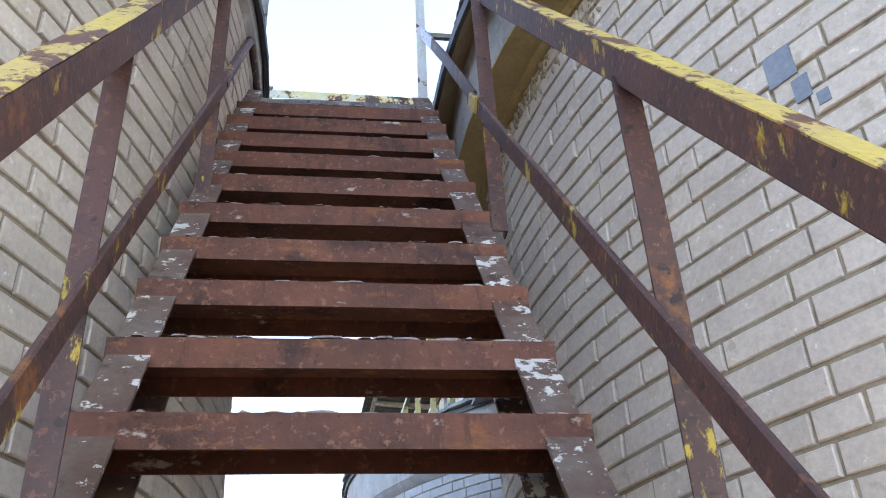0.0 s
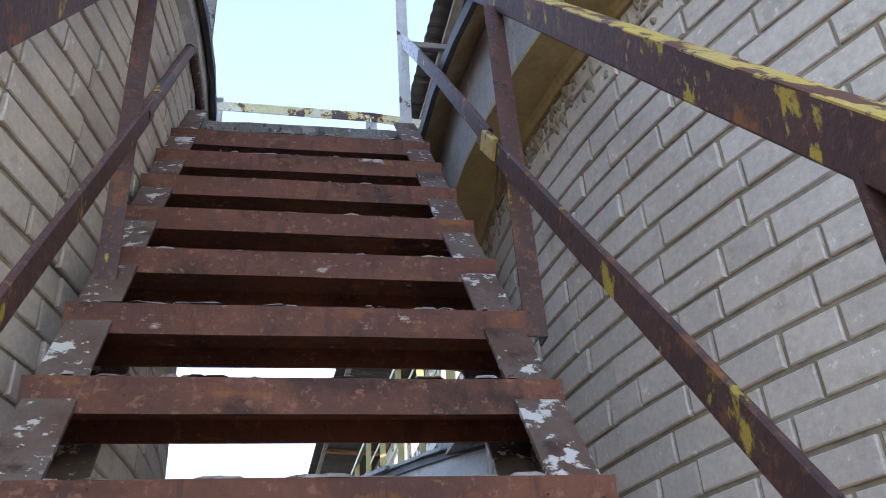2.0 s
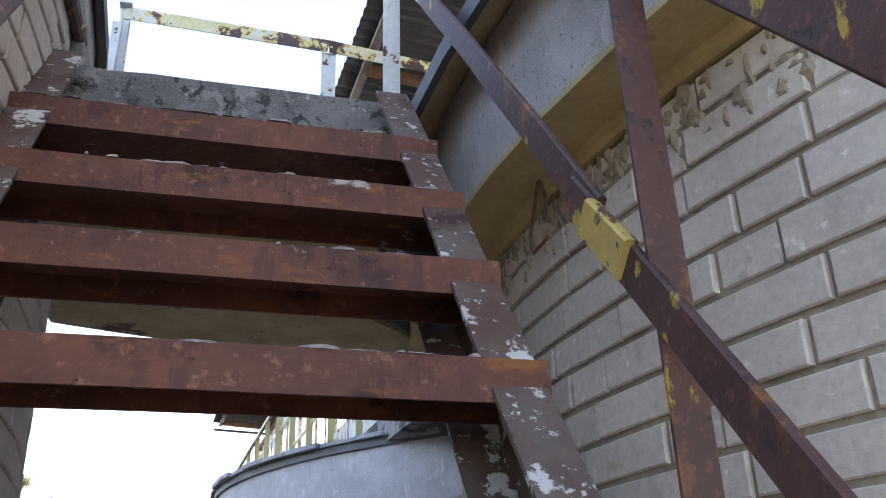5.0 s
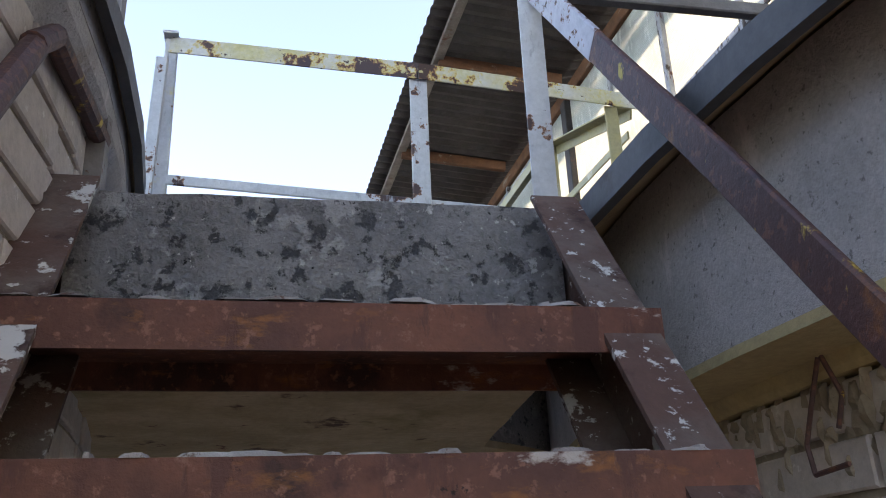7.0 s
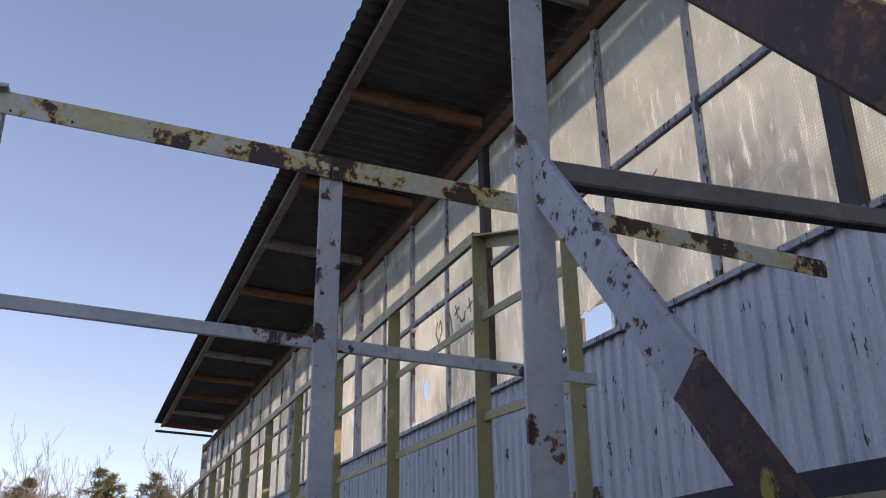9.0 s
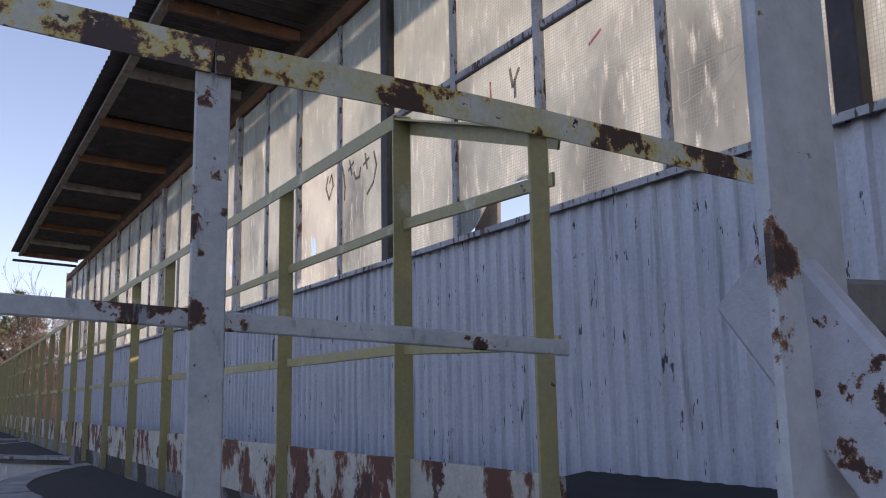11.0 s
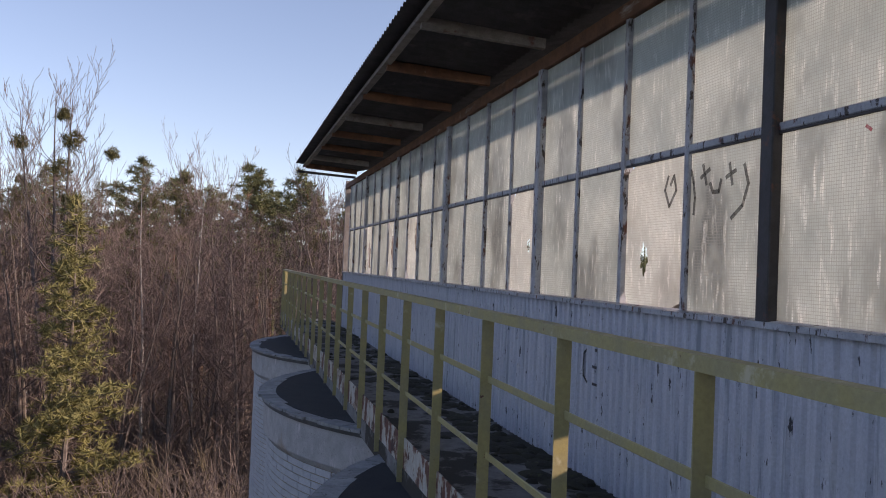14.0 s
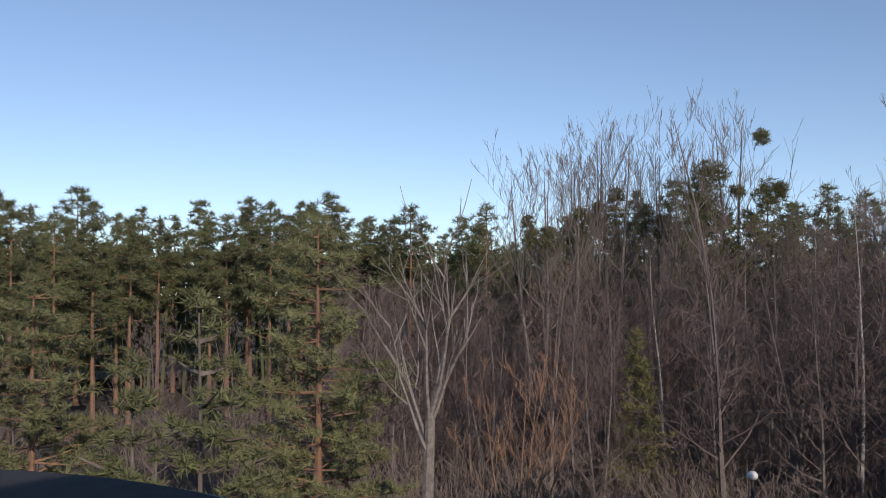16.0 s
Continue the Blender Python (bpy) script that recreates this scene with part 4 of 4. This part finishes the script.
part("purlin", bm, grey_wood, roof)
bm = one_bar((0.02, ROOF_END - 0.1, 12.50), (1.25, ROOF_END - 0.1, 12.44), rect(0.04, 0.05), (0, 0, 1))
part("end_bar", bm, dark_frame, roof)


# ---- forest ----
def limb(verts, faces, pts, radii, n):
    """A tapered tube through pts."""
    base = len(verts)
    for i, (p, r) in enumerate(zip(pts, radii)):
        d = (pts[min(i + 1, len(pts) - 1)] - pts[max(i - 1, 0)]).normalized()
        side = d.cross(Vector((0.31, 0.77, 0.12))).normalized()
        up = d.cross(side)
        for k in range(n):
            a = 2 * math.pi * k / n
            verts.append(p + (side * math.cos(a) + up * math.sin(a)) * r)
    for i in range(len(pts) - 1):
        for k in range(n):
            a, b = base + i * n + k, base + i * n + (k + 1) % n
            faces.append((a, b, b + n, a + n))


def grow(verts, faces, start, direction, length, radius, depth, rng, rise, kids, spread, sides=3, twig=0.009):
    """A crooked branch, with smaller ones on it."""
    steps = 5 if depth > 1 else (3 if depth else 2)
    pts, p, d = [start], start.copy(), direction.normalized()
    for i in range(steps):
        d = (d + Vector((rng.uniform(-1, 1), rng.uniform(-1, 1), rng.uniform(-0.6, 0.6))) * 0.16 + Vector((0, 0, rise))).normalized()
        p = p + d * (length / steps)
        pts.append(p.copy())
    limb(verts, faces, pts, [max(twig, radius * (1 - 0.85 * i / steps)) for i in range(steps + 1)], sides)
    if depth:
        for i in range(kids[len(kids) - depth]):
            f = rng.uniform(0.25, 1.0) * steps
            at = pts[int(min(f, steps - 0.01))].lerp(pts[min(int(f) + 1, steps)], f % 1)
            turn = rng.uniform(0, 2 * math.pi)
            out = d.cross(Vector((math.cos(turn), math.sin(turn), 0.2))).normalized()
            grow(verts, faces, at, (d * (1 - spread) + out * spread).normalized(), length * rng.uniform(0.3, 0.6), radius * 0.42, depth - 1, rng, rise, kids, spread, 3)


def bare_tree(seed, height, trunk_r, first, limbs, kids, spread, rise, lean=0.05, split=1):
    """Meshes of a leafless tree of the given height: (trunk verts, faces), (crown verts, faces)."""
    rng = random.Random(seed)
    tv, tf, cv, cf = [], [], [], []
    for s in range(split):
        pts = [Vector((0, 0, -0.6))]
        d = Vector((rng.uniform(-1, 1) * lean * (1 + 2 * (split > 1)), rng.uniform(-1, 1) * lean * (1 + 2 * (split > 1)), 1))
        n = 9
        for i in range(n):
            d = (d + Vector((rng.uniform(-1, 1), rng.uniform(-1, 1), 0)) * 0.05).normalized()
            pts.append(pts[-1] + d * (height / n))
        radii = [trunk_r * (1 - 0.93 * (i / n) ** 0.9) for i in range(n + 1)]
        limb(tv, tf, pts, radii, 6)
        for i in range(limbs // split):
            f = first + (0.98 - first) * (i + rng.random()) / (limbs // split)
            k = f * n
            at = pts[int(min(k, n - 0.01))].lerp(pts[min(int(k) + 1, n)], k % 1)
            a = rng.uniform(0, 2 * math.pi)
            out = Vector((math.cos(a), math.sin(a), rng.uniform(0.25, 0.9)))
            length = height * rng.uniform(0.16, 0.30) * (1.15 - 0.75 * (f - first) / (1 - first))
            grow(cv, cf, at, out, length, max(0.012, trunk_r * 0.38 * (1.1 - f)), 2, rng, rise, kids, spread)
    return (tv, tf), (cv, cf)


def tuft(verts, faces, at, size, rng, blades):
    """A clump of short needle blades."""
    for _ in range(blades):
        d = Vector((rng.gauss(0, 1), rng.gauss(0, 1), rng.gauss(0.35, 0.8))).normalized()
        s = d.cross(Vector((rng.gauss(0, 1), rng.gauss(0, 1), rng.gauss(0, 1)))).normalized() * size * 0.065
        n = len(verts)
        root = at + d * size * rng.uniform(0.0, 0.3)
        tip = root + d * size * rng.uniform(0.6, 1.1)
        verts += [root - s, root + s, tip]
        faces.append((n, n + 1, n + 2))


def conifer(seed, height, trunk_r, first, layers, reach, blades, size, round_top=True):
    rng = random.Random(seed)
    tv, tf, nv, nf = [], [], [], []
    pts = [Vector((0, 0, -0.6))]
    for i in range(8):
        pts.append(pts[-1] + Vector((rng.uniform(-1, 1) * 0.02 * height / 8, rng.uniform(-1, 1) * 0.02 * height / 8, height / 8)))
    limb(tv, tf, pts, [trunk_r * (1 - 0.9 * i / 8) for i in range(9)], 7)
    for i in range(layers):
        f = first + (1 - first) * (i + 0.5) / layers
        k = f * 8
        at = pts[int(min(k, 7.99))].lerp(pts[min(int(k) + 1, 8)], k % 1)
        q = (f - first) / (1 - first)
        r = reach * (math.sin(math.pi * min(1, 0.25 + 0.75 * q)) ** 0.7 if round_top else (1 - q) ** 0.8 + 0.04)
        for _ in range(rng.randint(4, 6)):
            a = rng.uniform(0, 2 * math.pi)
            ln = r * rng.uniform(0.55, 1.1)
            end = at + Vector((math.cos(a) * ln, math.sin(a) * ln, ln * rng.uniform(0.0, 0.45)))
            limb(tv, tf, [at, at.lerp(end, 0.5) + Vector((0, 0, -0.05 * ln)), end], [0.035, 0.022, 0.008], 3)
            for j in range(max(2, int(ln / size * 1.5))):
                g = 0.3 + 0.75 * rng.random()
                tuft(nv, nf, at.lerp(end, g) + Vector((rng.gauss(0, 1), rng.gauss(0, 1), rng.gauss(0.2, 0.6))) * size * 0.55, size, rng, blades)
    tuft(nv, nf, pts[-1], size, rng, blades)
    return (tv, tf), (nv, nf)


def data_mesh(name, data, material):
    me = bpy.data.meshes.new(name)
    me.from_pydata(data[0], [], data[1])
    me.materials.append(material)
    return me


def tree(name, label, trunk, crown, trunk_mat, crown_mat, crown_name="crown", group="forest trees"):
    t = thing(name, label, "tree", group)
    for n, data, m in (("trunk", trunk, trunk_mat), (crown_name, crown, crown_mat)):
        ob = new(n, data_mesh(n, data, m))
        ob.parent = t
    return t


def mistletoe(t, at, size, seed):
    r = random.Random(seed)
    v, f = [], []
    for _ in range(70):
        d = Vector((r.gauss(0, 1), r.gauss(0, 1), r.gauss(0, 1))).normalized() * size * r.random() ** 0.4
        tuft(v, f, Vector(at) + d, 0.16 + size * 0.2, r, 14)
    ob = new("mistletoe", data_mesh("mistletoe", (v, f), mistletoe_mat))
    ob.parent = t
    tagged(ob, "round olive-green mistletoe clump")


EYE = Vector((-0.77, 4.6, 0))


def spot(azimuth, distance, z=None):
    """A place on the ground at so many degrees left of +y from the landing."""
    a = radians(azimuth)
    p = EYE + Vector((-math.sin(a) * distance, math.cos(a) * distance, 0))
    p.z = -0.35 if z is None else z
    return p


def put(proto, azimuth, distance, scale, turn, z=None):
    ob = copy_thing(proto, Matrix.Translation(spot(azimuth, distance, z)) @ Matrix.Rotation(radians(turn), 4, "Z"))
    ob.scale = (scale, scale, scale)
    return ob


rng = random.Random(11)
# prototypes stand at their first place; the rest are copies
bare = []
for i in range(6):
    tr, cr = bare_tree(20 + i, 15.0, 0.14, 0.22, 30, (5, 4), 0.62, 0.10, 0.05, 1 if i % 2 else 2)
    t = tree("bare_tree", "slender leafless tree with reddish grey bark", tr, cr, bark_grey, bark_red)
    t.matrix_world = Matrix.Translation(spot(-6 + 9 * i, 52 + 3 * i))
    bare.append(t)
birches = []
for i in range(2):
    tr, cr = bare_tree(40 + i, 15.0, 0.12, 0.3, 30, (5, 4), 0.6, 0.06, 0.06)
    t = tree("birch_tree", "leafless birch with a white trunk", tr, cr, bark_birch, bark_red)
    t.matrix_world = Matrix.Translation(spot((6.9, 3.9)[i], (44, 47)[i]))
    birches.append(t)
poplars = []
for i in range(3):
    tr, cr = bare_tree(60 + i, 19.6, 0.22, 0.42, 42, (5, 4), 0.34, 0.26, 0.04, 3)
    t = tree("poplar_tree", "tall leafless poplar with upright branches and mistletoe", tr, cr, bark_grey, bark_grey)
    t.matrix_world = Matrix.Translation(spot((25.2, 12.0, 32.7)[i], (47, 48, 52)[i]))
    poplars.append(t)
for i, clumps in enumerate((
        ((-1.2, 16.4, 0.7), (-0.6, 16.2, 0.75), (2.2, 15.0, 0.9), (1.9, 17.9, 0.45), (-1.6, 15.2, 1.0), (-0.8, 13.8, 1.2), (1.4, 13.2, 1.2), (0.1, 11.8, 1.1), (0.5, 15.3, 0.4), (2.8, 15.2, 0.4)),
        ((-0.2, 17.8, 0.35), (0.3, 16.5, 0.6), (-0.2, 15.1, 0.65), (-2.2, 16.3, 0.4), (2.2, 16.0, 0.35), (0.2, 13.6, 0.5)),
        ((0.9, 15.6, 0.5), (0.6, 14.5, 0.6), (-0.8, 14.2, 0.8), (-0.3, 15.0, 0.4)))):
    for j, (x, z, size) in enumerate(clumps):
        mistletoe(poplars[i], (x, 0.15 * (j % 3 - 1), z), size, 10 * i + j)
pines = []
for i in range(4):
    tr, cr = conifer(80 + i, 16.0, 0.2, 0.5 if i < 3 else 0.3, 15, 2.3, 24, 0.42)
    t = tree("pine_tree", "tall pine with a bare reddish trunk and dark crown", tr, cr, bark_pine, needles, "needles")
    t.matrix_world = Matrix.Translation(spot((62.8, 58.0, 47.0, 67.0)[i], (70, 74, 78, 66)[i]))
    pines.append(t)
tr, cr = conifer(90, 13.4, 0.2, 0.12, 30, 3.0, 26, 0.24)
t = tree("pine_tree", "bushy green pine with warm orange bark", tr, cr, bark_pine, needles_near, "needles")
t.matrix_world = Matrix.Translation(spot(51.3, 27))
near_pine = t
tr, cr = conifer(91, 13.6, 0.14, 0.10, 30, 2.7, 26, 0.34, False)
larch = tree("spruce_tree", "yellowish green spruce among bare trees", tr, cr, bark_grey, needles_light, "needles")
larch.matrix_world = Matrix.Translation(spot(11.2, 36))
put(larch, 30.7, 40, 0.66, 80)
tr, cr = conifer(92, 10.7, 0.10, 0.35, 18, 1.1, 26, 0.15)
young = tree("young_pine", "young dark green pine near the tower", tr, cr, bark_grey, needles, "needles")
young.matrix_world = Matrix.Translation(spot(63.7, 10.5))
put(young, 58.8, 11.5, 1.07, 120)
put(young, 55.0, 12.5, 0.85, 200)
put(near_pine, 68.4, 24, 0.86, 60)
put(near_pine, 49.5, 31, 0.62, 150)
put(near_pine, 77.0, 20, 0.8, 250)
# the pale forked tree in front of the forest
fork_rng = random.Random(101)
tv, tf, cv, cf = [], [], [], []
limb(tv, tf, [Vector((0, 0, -0.6)), Vector((0.1, 0, 2.5)), Vector((-0.1, 0.05, 5.2)), Vector((0.05, 0, 7.4))], [0.2, 0.18, 0.16, 0.13], 8)
for i in range(6):
    a = 2 * math.pi * i / 6 + fork_rng.uniform(-0.3, 0.3)
    lean = fork_rng.uniform(0.25, 0.75)
    grow(cv, cf, Vector((0, 0, 7.3 - 0.25 * (i % 5))), Vector((math.cos(a) * lean, math.sin(a) * lean, 1)), fork_rng.uniform(3.2, 4.8), 0.07, 2, fork_rng, 0.12, (4, 2), 0.42, 5)
t = tree("forked_tree", "pale grey leafless tree forking into many upright limbs", (tv, tf), (cv, cf), bark_pale, bark_pale)
t.matrix_world = Matrix.Translation(spot(44.2, 23))
tr, cr = bare_tree(102, 8.8, 0.06, 0.35, 26, (5, 3), 0.4, 0.2, 0.12, 5)
t = tree("red_shrub", "slender shrub with orange-red twigs", tr, cr, bark_pine, bark_pine)
t.matrix_world = Matrix.Translation(spot(38.7, 31))
# copies
for az, d, s in ((29.6, 53, 0.95), (36.8, 50, 0.90), (34.6, 52, 0.93), (-3.0, 50, 0.80), (33.0, 60, 0.95), (5.2, 56, 0.88), (14.5, 58, 0.85)):
    put(poplars[2 if az > 20 else 1], az, d, s, rng.uniform(0, 360))
for az, d in ((1.5, 60), (13.5, 55), (20.0, 58), (18.0, 42), (-4.0, 42), (29.0, 46)):
    put(rng.choice(birches), az, d, rng.uniform(0.85, 1.05), rng.uniform(0, 360))
for i in range(150):
    az = -14 + 66 * (i + rng.random()) / 150
    d = rng.uniform(37, 66)
    s = rng.uniform(0.74, 1.0) * (1.0 if az < 30 else 0.82)
    put(rng.choice(bare), az, d, s, rng.uniform(0, 360))
for i in range(34):
    az = 48 + 32 * (i + rng.random()) / 34
    put(rng.choice(pines), az, rng.uniform(62, 92), rng.uniform(0.98, 1.2), rng.uniform(0, 360))
for i in range(58):
    az = -14 + 62 * (i + rng.random()) / 58
    put(rng.choice(pines), az, rng.uniform(66, 84), rng.uniform(1.0, 1.2) if az < 32 else rng.uniform(0.9, 1.08), rng.uniform(0, 360))
for i in range(16):
    put(rng.choice(bare), 52 + 26 * rng.random(), rng.uniform(34, 60), rng.uniform(0.4, 0.62), rng.uniform(0, 360))

# undergrowth
bv, bf = [], []
for i in range(3300):
    az, d = rng.uniform(-16, 82), 17 + 50 * rng.random() ** 1.2
    if az > 56 and d > 34 and rng.random() < 0.8:
        continue
    p = spot(az, d)
    tall = rng.uniform(1.4, 4.2) * (0.6 if d < 24 else 1.0) * (0.75 if az > 50 else 1)
    for _ in range(rng.randint(4, 8)):
        dirn = Vector((rng.gauss(0, 0.38), rng.gauss(0, 0.38), 1)).normalized()
        root = p + Vector((rng.gauss(0, 0.3), rng.gauss(0, 0.3), 0))
        mid = root + dirn * tall * rng.uniform(0.35, 0.6)
        tip = mid + (dirn + Vector((rng.gauss(0, 0.3), rng.gauss(0, 0.3), 0))).normalized() * tall * rng.uniform(0.3, 0.55)
        limb(bv, bf, [root, mid, tip], [0.030, 0.019, 0.009], 3)
        for _ in range(4):
            q = mid.lerp(tip, rng.random())
            limb(bv, bf, [q, q + Vector((rng.gauss(0, 0.35), rng.gauss(0, 0.35), abs(rng.gauss(0.35, 0.25)))) * tall * 0.28], [0.013, 0.007], 3)
me = data_mesh("undergrowth", (bv, bf), brush_mat)
tagged(new("undergrowth", me), "dense leafless grey-brown undergrowth", "undergrowth", "", "stuff")

# far woods that close the horizon
wv, wf = [], []
for i in range(760):
    top = rng.uniform(11.5, 15.5)
    p = spot(rng.uniform(-30, 100), rng.uniform(84, 125), 0)
    wide, tall = rng.uniform(1.4, 2.3), rng.uniform(2.2, 4.5)
    for _ in range(20):
        d = Vector((rng.gauss(0, 1), rng.gauss(0, 1), rng.gauss(0, 1))).normalized() * rng.random() ** 0.5
        tuft(wv, wf, p + Vector((d.x * wide, d.y * wide, top - tall + d.z * tall * 0.8)), rng.uniform(0.6, 1.0), rng, 16)
for i in range(2800):
    p = spot(rng.uniform(-30, 100), rng.uniform(90, 125), rng.uniform(0, 11.5))
    tuft(wv, wf, p, rng.uniform(1.2, 2.2), rng, 16)
for i in range(700):
    p = spot(rng.uniform(-30, 100), rng.uniform(84, 120))
    limb(wv, wf, [p, p + Vector((rng.gauss(0, 0.3), rng.gauss(0, 0.3), rng.uniform(9, 15)))], [0.16, 0.06], 4)
tagged(new("far_woods", data_mesh("far_woods", (wv, wf), needles)), "dark pine woods closing the distance", "woods", "", "stuff")

# sandy track between the pines
bm = bmesh.new()
prev = None
for i in range(25):
    a, b = bm.verts.new(spot(52 + i, 96 + 3 * math.sin(i * 0.4), 0.55)), bm.verts.new(spot(52 + i, 108 + 3 * math.sin(i * 0.5), 0.60))
    if prev:
        bm.faces.new((prev[0], a, b, prev[1]))
    prev = (a, b)
whole("road", bm, sand_mat, "pale sandy track beyond the pines", "road", "structure")

# park lamp
lamp = thing("street_lamp", "slim lamp post with a white globe among the brush", "lamp", m=Matrix.Translation(spot(23.9, 27, -0.4)))
part("pole", one_bar((0, 0, 0), (0, 0, 5.15), tube(0.045, 10), (0, 1, 0)), dark_frame, lamp)
bm = bmesh.new()
bmesh.ops.create_uvsphere(bm, u_segments=18, v_segments=12, radius=0.16)
for v in bm.verts:
    v.co = Vector((v.co.x, v.co.y, v.co.z * 0.85 + 5.28))
part("globe", bm, lamp_white, lamp, "white globe")

# ---- bricks, last ----
long_brick, short_brick = brick_mesh(0.25, 0.066, 0.05, "brick"), brick_mesh(0.12, 0.066, 0.05, "brick")
rng = random.Random(21)
for t, cx, cy, r, top, low, arcs, material, near in LATE_BRICKS:
    places = []
    for a0, a1 in arcs:
        places += course_bricks(cx, cy, r, top, low, a0, a1, rng)
    if near:
        spot_near = Vector(near)
        places.sort(key=lambda q: (q[0].translation - spot_near).length)
        singles, rest = places[:300], places[300:]
        shared = {True: mesh_of("brick", long_brick.copy(), material), False: mesh_of("brick", short_brick.copy(), material)}
        for m, long in singles:
            ob = new("brick", shared[long])
            ob.parent = t
            ob.matrix_world = m
    else:
        rest = places
    joined_bricks("brickwork", rest, long_brick, short_brick, material, t)
